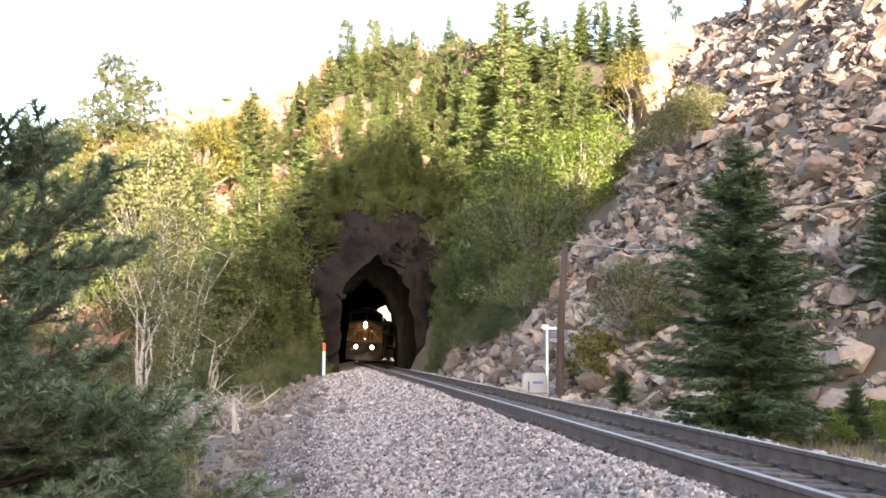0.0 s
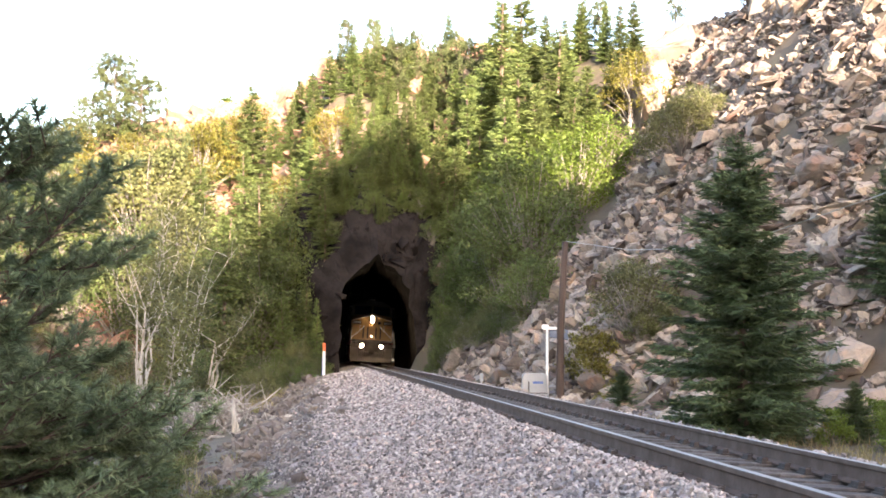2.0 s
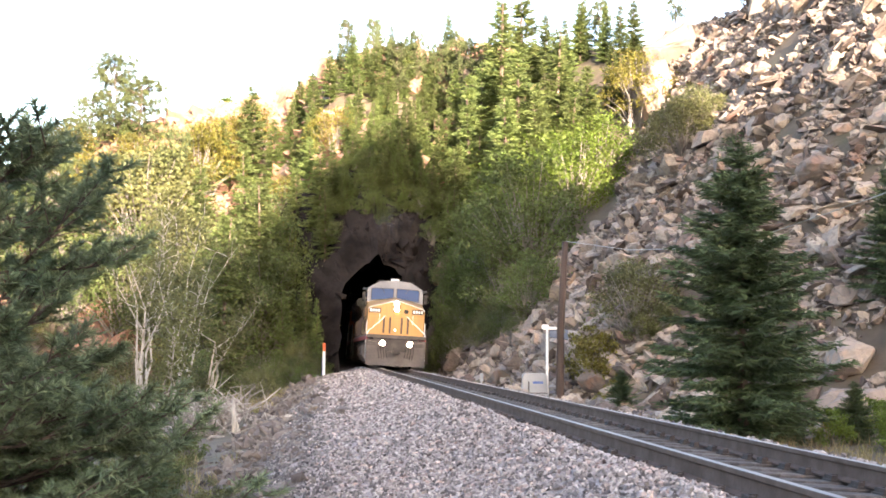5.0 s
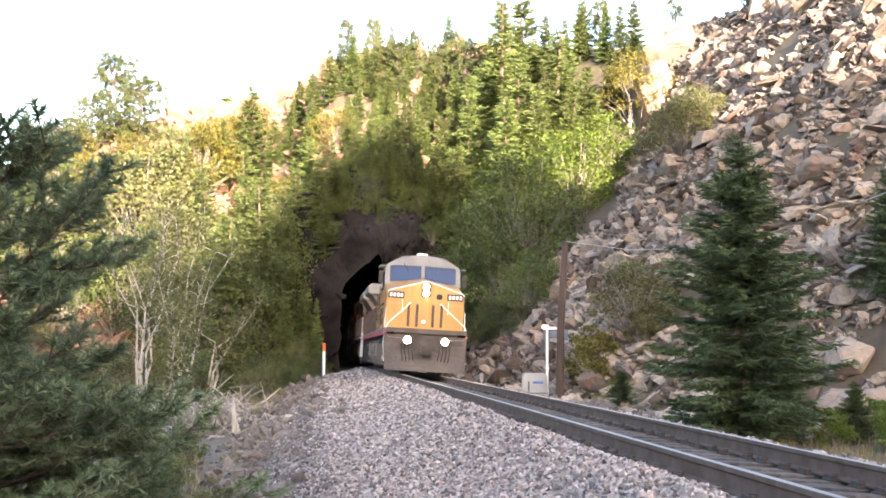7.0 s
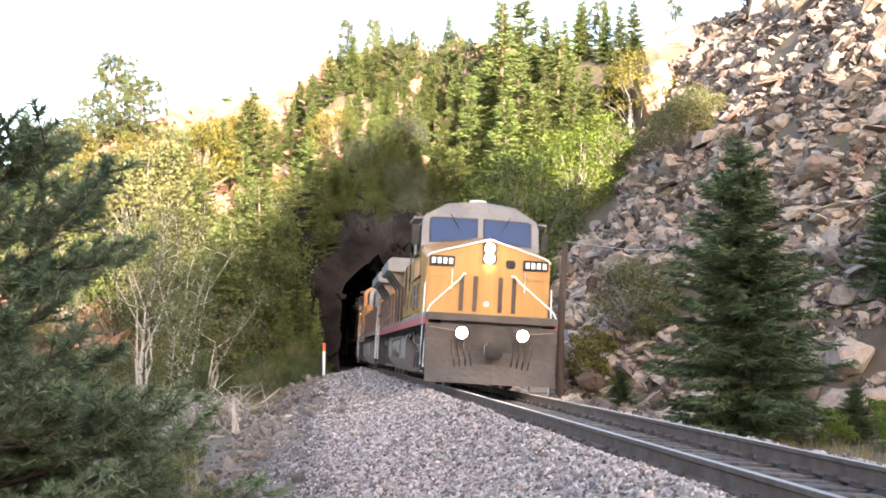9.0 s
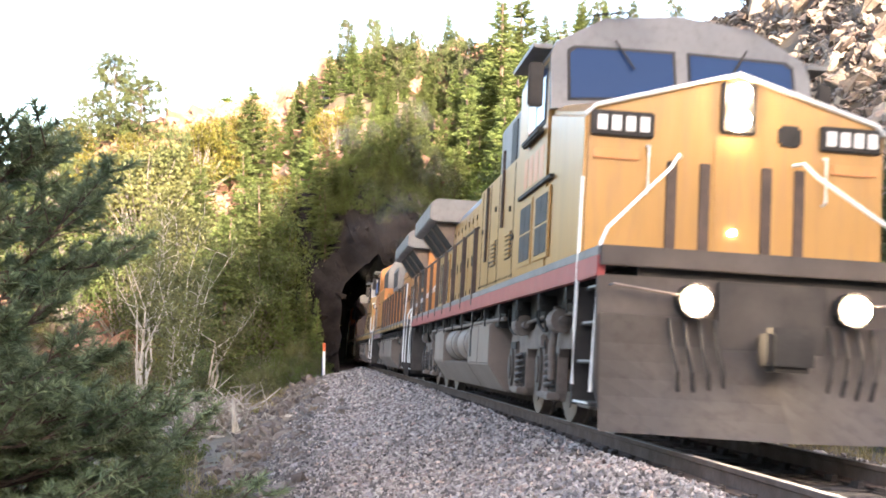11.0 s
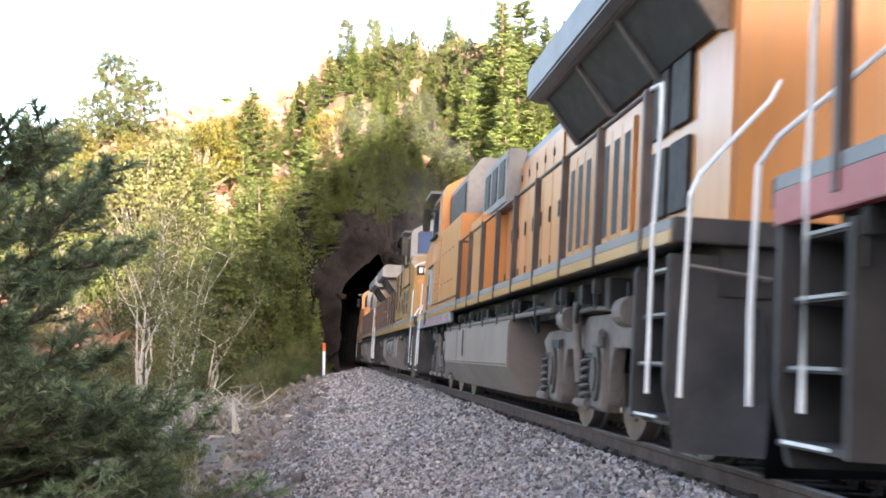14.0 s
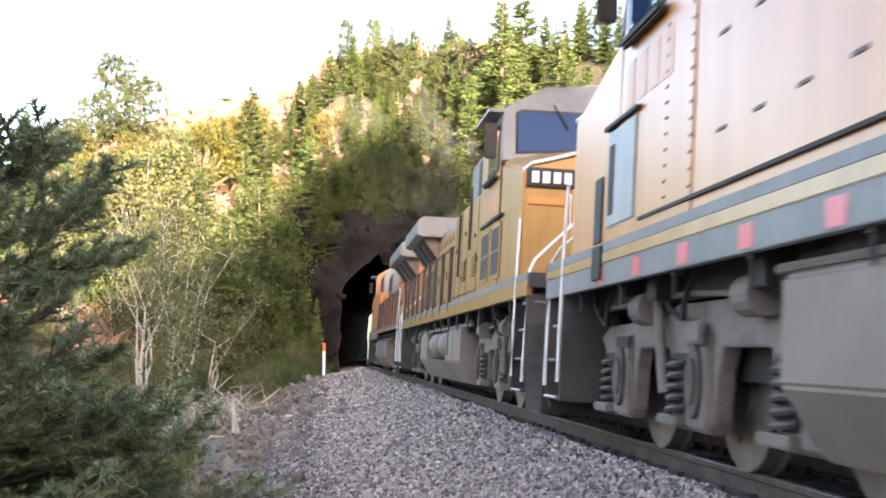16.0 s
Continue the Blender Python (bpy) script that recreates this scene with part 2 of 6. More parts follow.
def build_track():
    near_s = 100.0
    ss = list(np.arange(FAR_S + 4, near_s, 2.0))
    line = thing("railway_track", "worn steel rails spiked to weathered wooden ties", "railway track")
    body = [(-0.075, -0.185), (0.075, -0.185), (0.075, -0.17), (0.012, -0.15), (0.010, -0.05), (0.036, -0.04), (0.036, -0.004),
            (-0.036, -0.004), (-0.036, -0.04), (-0.010, -0.05), (-0.012, -0.15), (-0.075, -0.17)]
    head = [(-0.034, -0.006), (0.034, -0.006), (0.030, 0.0), (-0.030, 0.0)]
    for c in (-0.755, 0.755):
        v, f = sweep([(o + c, z) for o, z in body], ss)
        rail = link("rail", v, f, M_RAIL, line, "rust-brown steel rail")
        v, f = sweep([(o + c, z) for o, z in head], ss)
        link("rail_head", v, f, M_RAILTOP, rail, "polished running surface of the rail")
    # ties, tie plates and spikes
    rng = random.Random(4)
    bm = bmesh.new()
    bmesh.ops.create_cube(bm, size=1.0)
    bmesh.ops.scale(bm, vec=(0.23, 2.59, 0.18), verts=bm.verts)
    bmesh.ops.bevel(bm, geom=bm.edges, offset=0.012, segments=1, affect="EDGES")
    tie_me = bpy.data.meshes.new("tie")
    bm.to_mesh(tie_me)
    bm.free()
    tie_me.materials.append(M_TIE)
    bm = bmesh.new()
    for y, sx, sy, sz, z in ((0, 0.19, 0.34, 0.02, 0), (-0.10, 0.035, 0.05, 0.05, 0.03), (0.10, 0.035, 0.05, 0.05, 0.03), (-0.13, 0.15, 0.05, 0.05, 0.02), (0.13, 0.15, 0.05, 0.05, 0.02)):
        m = Matrix.Translation((0, y, z)) @ Matrix.Diagonal((sx, sy, sz, 1))
        bmesh.ops.create_cube(bm, size=1.0, matrix=m)
    plate_me = bpy.data.meshes.new("tie_plate")
    bm.to_mesh(plate_me)
    bm.free()
    plate_me.materials.append(M_PLATE)
    for i in range(150):
        s = PORTAL_S - 6 + i * 0.52
        x, y, th = track(s)
        m = Matrix.Translation((x, y, 0)) @ Matrix.Rotation(th, 4, "Z") @ Matrix.Rotation(-CANT, 4, "X")
        tie = new("tie", tie_me)
        tie.parent = line
        tie.matrix_basis = m @ pose(rng.uniform(-.03, .03), rng.uniform(-.04, .04), -0.285 + rng.uniform(-.008, .004), 0, 0, rng.uniform(-1, 1))
        for c in (-0.755, 0.755):
            pl = new("tie_plate", plate_me)
            pl.parent = tie
            pl.matrix_basis = pose(0, c, 0.098)
    return line


build_track()


# ---------------------------------------------------------------- ballast
BO = [-4.8, -4.45, -3.9, -3.0, -2.1, -1.65, -1.35, -1.15, -0.9, -0.6, 0, 0.6, 0.9, 1.2, 1.5, 1.9, 2.6]
BZ = [-1.45, -1.10, -0.84, -0.60, -0.34, -0.16, -0.10, -0.14, -0.23, -0.24, -0.24, -0.24, -0.23, -0.15, -0.13, -0.35, -0.9]


def ballast_z(s, o):
    z = float(np.interp(o, BO, BZ))
    if -3.0 < o < -1.0:
        z += 0.05 * noise.noise((s * 0.25, o, 3.0)) - (0.07 if s < 38 else 0) * max(0, 1 - abs(o + 1.5) / 0.9)
    edge = 0.10 * noise.fractal((s * 0.45, o * 0.6, 6.0), 0.9, 2.0, 4) if o < -3.2 else 0.0
    return z + 0.035 * noise.noise((s * 0.9, o * 1.3, 1.0)) + edge


def build_ballast():
    ss = np.concatenate([np.arange(FAR_S + 4, PORTAL_S - 4, 2.0), np.arange(PORTAL_S - 4, 76, 0.3)])
    oo = np.linspace(-4.8, 2.6, 42)
    verts, faces = [], []
    n = len(oo)
    for j, s in enumerate(ss):
        verts += [canted(s, o, ballast_z(s, o)) for o in oo]
        if j:
            for i in range(n - 1):
                a = j * n + i
                faces.append((a, a + 1, a + 1 - n, a - n))
    ob = link("ballast_bed", verts, faces, M_BALLAST_BED, smooth=True)
    tagged(ob, "grey and pinkish crushed-stone ballast shoulder along the track", "ballast", kind="structure")


build_ballast()


def build_track_dirt():
    """The darker, oily stone between the rails."""
    ss = np.arange(PORTAL_S - 8, 76, 0.4)
    v, f = [], []
    oo = np.linspace(-0.70, 0.70, 9)
    for j, s in enumerate(ss):
        v += [canted(s, o, -0.222 + 0.02 * noise.noise((s * 2.2, o * 3, 4.0))) for o in oo]
        if j:
            for i in range(8):
                a_ = j * 9 + i
                f.append((a_, a_ + 1, a_ + 1 - 9, a_ - 9))
    ob = link("track_bed", v, f, M_TRACKDIRT, smooth=True)
    tagged(ob, "dark oily stone between the rails", "ballast", kind="structure")


build_track_dirt()
# ---------------------------------------------------------------- locomotives
M_YELLOW = material("yellow_paint", [(0.315, 0.168, 0.045), (0.395, 0.214, 0.066), (0.35, 0.188, 0.054)], 0.9, rough=0.30, fine=0.42, fine_color=(0.27, 0.15, 0.075), bump=0.06, bump_scale=3, stretch=(1.6, 1.6, 0.22), spec=0.5)
M_YELLOW2 = material("faded_yellow_paint", [(0.47, 0.178, 0.046), (0.56, 0.228, 0.072), (0.51, 0.20, 0.056)], 0.9, rough=0.30, fine=0.42, fine_color=(0.36, 0.19, 0.09), bump=0.06, bump_scale=3, stretch=(1.6, 1.6, 0.22), spec=0.5)
M_ROOF = material("grey_paint", [(0.145, 0.145, 0.15), (0.215, 0.21, 0.208)], 1.2, rough=0.5, fine=0.35, fine_color=(0.10, 0.09, 0.085), bump=0.05)
M_RED = material("red_stripe", [(0.29, 0.048, 0.055), (0.37, 0.075, 0.075)], 2, rough=0.45, fine=0.35, fine_color=(0.25, 0.13, 0.11), bump=0.03)
M_UNDER = material("dusty_underframe", [(0.125, 0.098, 0.084), (0.21, 0.168, 0.145), (0.16, 0.128, 0.11)], 1.5, rough=0.75, fine=0.35, fine_color=(0.08, 0.07, 0.06), bump=0.15)
M_PLOW = material("dusty_plow", [(0.055, 0.047, 0.044), (0.10, 0.085, 0.077)], 1.5, rough=0.7, fine=0.35, fine_color=(0.07, 0.055, 0.05), bump=0.1)
M_PLOWFACE = material("scoured_plow", [(0.095, 0.082, 0.076), (0.155, 0.135, 0.124)], 1.2, rough=0.6, fine=0.35, fine_color=(0.06, 0.05, 0.045), bump=0.08)
M_DARK = material("dark_machinery", [(0.018, 0.017, 0.016), (0.045, 0.04, 0.037)], 2.5, rough=0.7, bump=0.2)
M_GRILLE = material("dark_grille", [(0.02, 0.02, 0.021), (0.045, 0.044, 0.043)], 6, rough=0.6, bump=0.4, bump_scale=60)
M_RAILING = material("brown_black_railing", [(0.05, 0.035, 0.03), (0.09, 0.06, 0.05)], 4, rough=0.5, bump=0.05)
M_WHITE = material("white_paint", [(0.70, 0.69, 0.66), (0.80, 0.79, 0.77)], 3, rough=0.5, fine=0.3, fine_color=(0.45, 0.42, 0.38), bump=0.03)
M_STEP = material("step_black", [(0.03, 0.027, 0.026), (0.07, 0.06, 0.055)], 2, rough=0.7, bump=0.1)
M_WHEEL = material("wheel_steel", [(0.14, 0.11, 0.095), (0.22, 0.18, 0.155)], 3, rough=0.55, metal=0.4, bump=0.1)
M_SPRING = material("spring_steel", [(0.05, 0.041, 0.036), (0.095, 0.078, 0.068)], 4, rough=0.6, bump=0.05)
M_TANK = material("tank_grey", [(0.172, 0.133, 0.110), (0.235, 0.188, 0.158)], 0.8, rough=0.55, fine=0.25, fine_color=(0.12, 0.10, 0.09), bump=0.06)
M_FADED = material("faded_pink_paint", [(0.55, 0.24, 0.14), (0.60, 0.30, 0.18)], 3, rough=0.4, bump=0)
M_REFLECT = material("red_white_reflector", [(0.55, 0.06, 0.10), (0.65, 0.10, 0.14)], 2, rough=0.3, bump=0)
M_METALBOX = material("aluminium_cabinet", [(0.23, 0.245, 0.26), (0.30, 0.31, 0.32)], 2, rough=0.45, metal=0.3, fine=0.2, fine_color=(0.35, 0.35, 0.35), bump=0.03)
M_GLASS = bpy.data.materials.new("cab_glass")
M_GLASS.use_nodes = True
_g = M_GLASS.node_tree.nodes["Principled BSDF"]
# blue base colour stands in for blue sky mirrored in the panes
_g.inputs["Base Color"].default_value = (0.012, 0.035, 0.10, 1)
_g.inputs["Roughness"].default_value = 0.06
_g.inputs["Specular IOR Level"].default_value = 0.24
M_LAMP = glow("lit_lamp", (1.0, 0.80, 0.50), 60.0)
M_LAMP_SMALL = glow("small_lit_lamp", (1.0, 0.85, 0.6), 6.0)


def box(bm, x0, x1, y0, y1, z0, z1, bevel=0.0, mi=0):
    got = bmesh.ops.create_cube(bm, size=1.0, matrix=Matrix.Translation(((x0 + x1) / 2, (y0 + y1) / 2, (z0 + z1) / 2)) @ Matrix.Diagonal((abs(x1 - x0), abs(y1 - y0), abs(z1 - z0), 1)))
    if bevel > 0:
        edges = {e for v in got["verts"] for e in v.link_edges}
        bmesh.ops.bevel(bm, geom=list(edges), offset=bevel, segments=2, affect="EDGES")
    return bm


def boxed(*a, **k):
    return box(bmesh.new(), *a, **k)


def prism(profile, a0, a1, axis="x", bevel=0.0):
    """A polygon drawn in the two other axes, pushed along one."""
    bm = bmesh.new()
    def at(a, p):
        return (a, p[0], p[1]) if axis == "x" else (p[0], a, p[1]) if axis == "y" else (p[0], p[1], a)
    lo = [bm.verts.new(at(a0, p)) for p in profile]
    hi = [bm.verts.new(at(a1, p)) for p in profile]
    bm.faces.new(lo)
    bm.faces.new(hi[::-1])
    for i in range(len(profile)):
        j = (i + 1) % len(profile)
        bm.faces.new((lo[j], lo[i], hi[i], hi[j]))
    bmesh.ops.recalc_face_normals(bm, faces=bm.faces)
    if bevel > 0:
        bmesh.ops.bevel(bm, geom=bm.edges[:], offset=bevel, segments=2, affect="EDGES")
    return bm


def tube(points, r, n=8, bm=None):
    """A round bar along points."""
    bm = bm or bmesh.new()
    pts = [Vector(p) for p in points]
    rings = []
    for i, p in enumerate(pts):
        d = (pts[min(i + 1, len(pts) - 1)] - pts[max(i - 1, 0)]).normalized()
        q = d.to_track_quat("Z", "Y")
        rings.append([bm.verts.new(p + q @ Vector((r * math.cos(2 * math.pi * k / n), r * math.sin(2 * math.pi * k / n), 0))) for k in range(n)])
    for a, b in zip(rings, rings[1:]):
        for k in range(n):
            bm.faces.new((a[k], a[(k + 1) % n], b[(k + 1) % n], b[k]))
    bm.faces.new(rings[0][::-1])
    bm.faces.new(rings[-1])
    return bm


def disc(x, y, z, r, depth, axis="y", n=24, bm=None):
    e = {"x": (depth / 2, 0, 0), "y": (0, depth / 2, 0), "z": (0, 0, depth / 2)}[axis]
    return tube([(x - e[0], y - e[1], z - e[2]), (x + e[0], y + e[1], z + e[2])], r, n, bm)


DECK = 1.67
AXLES_F, AXLES_R = (-2.05, -4.12, -6.19), (-15.95, -18.02, -20.09)
WHEEL_R = 0.525
LEN = 21.3
BEHIND = [0.0, 23.15, 45.6, 68.4]      # from the first locomotive's front to each


def wheelset_mesh():
    bm = bmesh.new()
    for s in (-1, 1):
        y = s * 0.755
        disc(0, y, 0, WHEEL_R, 0.13, "y", 36, bm)
        disc(0, y - s * 0.085, 0, WHEEL_R + 0.03, 0.03, "y", 36, bm)
        disc(0, y + s * 0.075, 0, 0.17, 0.05, "y", 16, bm)
        for k in range(5):
            a = 2 * math.pi * k / 5
            disc(0.30 * math.cos(a), y + s * 0.067, 0.30 * math.sin(a), 0.06, 0.02, "y", 8, bm)
    disc(0, 0, 0, 0.09, 1.6, "y", 12, bm)
    return bm


def truck(loco, axles):
    mid = axles[1]
    out = []
    for s in (-1, 1):
        y0, y1 = s * 1.02, s * 1.14
        # side frame: a deep bar with pedestals that reach down over each axle box
        prof = []
        top = [(axles[0] + 1.0, 0.94), (axles[0] + 0.7, 1.04), (mid + 0.9, 1.08), (mid + 0.7, 1.16), (mid - 0.7, 1.16), (mid - 0.9, 1.08), (axles[2] - 0.35, 1.08), (axles[2] - 0.55, 0.98)]
        low = []
        for a in (axles[2], mid, axles[0]):
            low += [(a - 0.42, 0.84), (a - 0.32, 0.66), (a - 0.27, 0.34), (a - 0.20, 0.25), (a + 0.70, 0.25), (a + 0.76, 0.36), (a + 0.77, 0.74), (a + 0.84, 0.84)]
        fr = part("truck_frame", prism(top + low, y0, y1, "y", 0.012), M_UNDER, loco, "dusty grey-brown cast truck side frame")
        out.append(fr)
        for a in axles:
            part("journal_recess", boxed(a - 0.22, a + 0.22, s * 1.185, s * 1.196, 0.84, 0.94), M_DARK, fr)
            part("journal_leg", prism([(a - 0.24, 0.27), (a + 0.26, 0.27), (a + 0.22, 0.70), (a + 0.20, 0.95), (a - 0.20, 0.95), (a - 0.22, 0.70)], s * 1.12, s * 1.19, "y", 0.02), M_UNDER, fr)
            bm = disc(0, s * 1.20, 0, 0.19, 0.05, "y", 20)
            disc(0, s * 1.225, 0, 0.12, 0.04, "y", 14, bm)
            bmesh.ops.transform(bm, matrix=Matrix.Translation((a, 0, 0.60)) @ Matrix.Diagonal((0.8, 1, 1.35, 1)), verts=bm.verts)
            part("journal_cover", bm, M_SPRING, fr, "dark oval journal cover")
            c = a + 0.51
            part("spring_pocket", boxed(c - 0.21, c + 0.21, s * 1.13, s * 1.146, 0.36, 0.80), M_DARK, fr)
            bm = bmesh.new()
            tube([(c + 0.135 * math.cos(k / 60 * 10 * math.pi), s * 1.17 + 0.05 * math.sin(k / 60 * 10 * math.pi), 0.37 + 0.40 * k / 60) for k in range(61)], 0.024, 6, bm)
            part("coil_spring", bm, M_SPRING, fr, "dark coil spring in its pocket")
            part("spring_seat", boxed(c - 0.25, c + 0.25, s * 1.10, s * 1.25, 0.27, 0.35, 0.015), M_UNDER, fr)
        bm = tube([(axles[0] + 0.5, s * 1.16, 1.20), (mid + 0.2, s * 1.2, 1.22), (mid - 0.9, s * 1.2, 1.17), (axles[2] - 0.4, s * 1.16, 1.20)], 0.022)
        part("brake_pipe", bm, M_UNDER, fr)
        for a in (axles[0] - 0.9, axles[2] + 0.85):
            bm = disc(a, s * 1.22, 1.14, 0.13, 0.30, "x", 16)
            disc(a + 0.17, s * 1.22, 1.14, 0.05, 0.2, "x", 8, bm)
            part("brake_cylinder", bm, M_UNDER, fr)
        bm = tube([(mid + 0.95, s * 1.21, 1.3), (mid + 0.8, s * 1.22, 0.85), (mid + 0.72, s * 1.2, 0.5)], 0.045)
        part("damper", bm, M_UNDER, fr)
        bm = boxed(mid - 0.16, mid + 0.16, s * 1.17, s * 1.23, 0.86, 1.02, 0.02)
        part("side_bearing", bm, M_UNDER, fr)
    bm = boxed(axles[2] - 0.5, axles[0] + 0.5, -0.95, 0.95, 0.62, 1.05)
    for a in axles:
        box(bm, a - 0.55, a - 0.1, -0.62, 0.62, 0.28, 0.7)
    part("truck_bolster", bm, M_DARK, loco, "dark truck bolster and traction motors")
    return out


WHEELSETS = []


def corner_steps(loco, x, way, s):
    """Stair well at a corner: dark steps with white edges, white hand rails. way: +1 towards the end it faces."""
    well = part("step_well", prism([(x, 0.32), (x - way * 0.80, 0.32), (x - way * 0.80, 1.38), (x, 1.38)], s * 0.95, s * 1.02, "y"), M_STEP, loco, "black stair well")
    bm = boxed(min(x - way * 0.80, x - way * 0.86), max(x - way * 0.80, x - way * 0.86), s * 0.95, s * 1.5, 0.32, 1.38)
    part("step_side", bm, M_STEP, well)
    for k, z in enumerate((0.36, 0.72, 1.06, 1.38)):
        bm = boxed(min(x - way * 0.05, x - way * 0.8), max(x - way * 0.05, x - way * 0.8), s * 1.08, s * (1.50 - 0.03 * k), z - 0.03, z)
        st = part("step", bm, M_STEP, well)
        bm = boxed(min(x - way * 0.14, x - way * 0.66), max(x - way * 0.14, x - way * 0.66), s * (1.50 - 0.03 * k), s * (1.515 - 0.03 * k), z - 0.016, z + 0.002)
        part("step_edge", bm, M_METALBOX if k else M_WHITE, well, "worn pale step edge")


def rivets(cb, s):
    """Rows of small bolt heads and short seams on the plain side wall."""
    for x in (-4.15, -4.72):
        for k in range(12):
            part("bolt", boxed(x - 0.009, x + 0.009, s * 1.465, s * 1.485, DECK + 0.18 + 0.112 * k, DECK + 0.20 + 0.112 * k), M_DARK, cb, "dark bolt head")
    for k in range(4):
        for z in (DECK + 0.45, DECK + 1.05):
            x = -5.3 - 0.62 * k
            part("slot", boxed(x - 0.08, x + 0.08, s * 1.465, s * 1.473, z, z + 0.022), M_RAILING, cb)
    part("seam", boxed(-8.25, -3.5, s * 1.465, s * 1.490, DECK + 0.10, DECK + 0.125), M_DARK, cb)


def locomotive(name, label, paint, sill, under_stripe, lit):
    """A wide-nosed six-axle diesel: origin at rail level under its front plate, x forward, y to its left."""
    loco = thing(name, label, "locomotive", "locomotives of the train")
    inner = -15.3 if under_stripe else -16.6      # where the radiator wing begins
    # ---- frame and sill
    bm = boxed(-LEN, -0.05, -1.15, 1.15, 1.18, 1.55)
    part("underframe", bm, M_DARK, loco, "dark underframe beam")
    bm = boxed(-LEN, -0.02, -1.5, 1.5, 1.60, DECK)
    part("walkway", bm, M_ROOF, loco, "grey walkway deck")
    for s in (-1, 1):
        bm = boxed(-LEN, -0.02, s * 1.44, s * 1.512, 1.43 if not under_stripe else 1.52, 1.61, 0.006)
        part("deck_edge", boxed(-LEN, -0.02, s * 1.44, s * 1.508, 1.61, DECK + 0.02, 0.004), M_ROOF, loco, "grey deck edge")
        part("side_sill", bm, sill, loco, "red painted side sill" if sill is M_RED else "yellow side sill stripe")
        if under_stripe:
            bm = boxed(-7.6, -0.02, s * 1.44, s * 1.506, 1.33, 1.52, 0.006)
            gs = part("lower_sill", bm, M_ROOF, loco, "grey lower side sill")
            for k in range(5):
                bm = boxed(-2.55 - k * 1.15, -2.33 - k * 1.15, s * 1.506, s * 1.510, 1.35, 1.49)
                part("reflector", bm, M_REFLECT, gs, "pinkish red reflector patch")
        for k in range(14):
            x = -1.5 - k * 1.45
            bm = boxed(x - 0.035, x + 0.035, s * 1.40, s * 1.47, 1.30, 1.42)
            box(bm, x - 0.012, x + 0.012, s * 1.44, s * 1.46, 1.16, 1.32)
            part("sill_bracket", bm, M_DARK, loco)
        pts = [(-6.2 - 0.7 * k, s * (1.3 + 0.02 * math.sin(k)), 1.29 + 0.03 * math.sin(k * 2.1)) for k in range(15)]
        part("cable", tube(pts, 0.025, 6), M_DARK, loco)
        prn = random.Random(int(s) + 31)
        for k in range(12):
            x = -2.2 - k * 1.55 + prn.uniform(-0.4, 0.4)
            w_, h_ = prn.uniform(0.12, 0.4), prn.uniform(0.10, 0.26)
            part("equipment_box", boxed(x - w_ / 2, x + w_ / 2, s * 1.12, s * 1.34, 1.40 - h_, 1.44, 0.012), M_DARK, loco)
        for k in range(9):
            x = -1.6 - k * 2.2 + prn.uniform(-0.3, 0.3)
            l_ = prn.uniform(0.4, 0.9)
            part("hanging_cable", tube([(x + l_ * (u - 0.5), s * (1.22 + 0.03 * math.sin(9 * u)), 1.38 - 0.34 * math.sin(math.pi * u)) for u in np.linspace(0, 1, 8)], 0.022, 6), M_DARK, loco)
        part("kick_strip", boxed(-20.7, -8.32, s * 0.93, s * 0.985, DECK, DECK + 0.10, 0.006), M_ROOF, loco, "grey strip along the foot of the hood")
        part("air_pipe", tube([(-6.0, s * 1.35, 1.24), (-16.5, s * 1.35, 1.24)], 0.03, 8), M_UNDER, loco, "dusty air pipe under the sill")
    # ---- pilots with couplers
    for way, x in ((1, 0.0), (-1, -LEN)):
        prof = [(-1.5, 1.45), (1.5, 1.45), (1.5, 0.55), (1.42, 0.22), (-1.42, 0.22), (-1.5, 0.55)]
        pl = part("pilot", prism(prof, x - way * 0.02, x - way * 0.10, "x", 0.01), M_PLOW if way > 0 else M_STEP, loco, "dark dusty pilot plate" if way > 0 else "dirty black pilot plate")
        bm = bmesh.new()
        grid = []
        for i in range(13):
            y = -1.48 + 2.96 * i / 12
            col = []
            for k in range(7):
                z = 1.02 - 0.88 * k / 6
                flare = (0.10 + 0.48 * (1 - abs(y) / 1.48)) * (k / 6) ** 1.6 + 0.02
                col.append(bm.verts.new((x + way * flare, y, z + (0.10 if abs(y) > 0.4 and k == 0 else 0.0))))
            grid.append(col)
        for p, q in zip(grid, grid[1:]):
            for k in range(6):
                bm.faces.new((p[k], p[k + 1], q[k + 1], q[k]))
        bmesh.ops.solidify(bm, geom=bm.faces[:], thickness=0.035)
        part("plow", bm, M_PLOWFACE if way > 0 else M_STEP, loco, "dusty grey curved snow plow" if way > 0 else "dirty black plow plate")
        bm = boxed(min(x, x + way * 0.35), max(x, x + way * 0.35), -0.13, 0.13, 0.74, 1.0, 0.02)
        box(bm, min(x + way * 0.25, x + way * 0.52), max(x + way * 0.25, x + way * 0.52), -0.2, 0.2, 0.70, 1.06, 0.05)
        part("coupler", bm, M_DARK, loco, "dark knuckle coupler")
        bm = boxed(min(x, x + way * 0.05), max(x, x + way * 0.05), -0.48, 0.48, 0.62, 1.44, 0.01)
        part("coupler_pocket", bm, M_STEP, loco)
        for k in range(4):
            y = 0.5 + 0.13 * k
            for s in (-1, 1):
                pts = [(x + way * 0.04, s * y, 1.1), (x + way * 0.16, s * y, 0.85), (x + way * 0.2, s * (y - 0.04), 0.66), (x + way * 0.16, s * (y - 0.06), 0.5)]
                part("hose", tube(pts, 0.02, 6), M_DARK, pl)
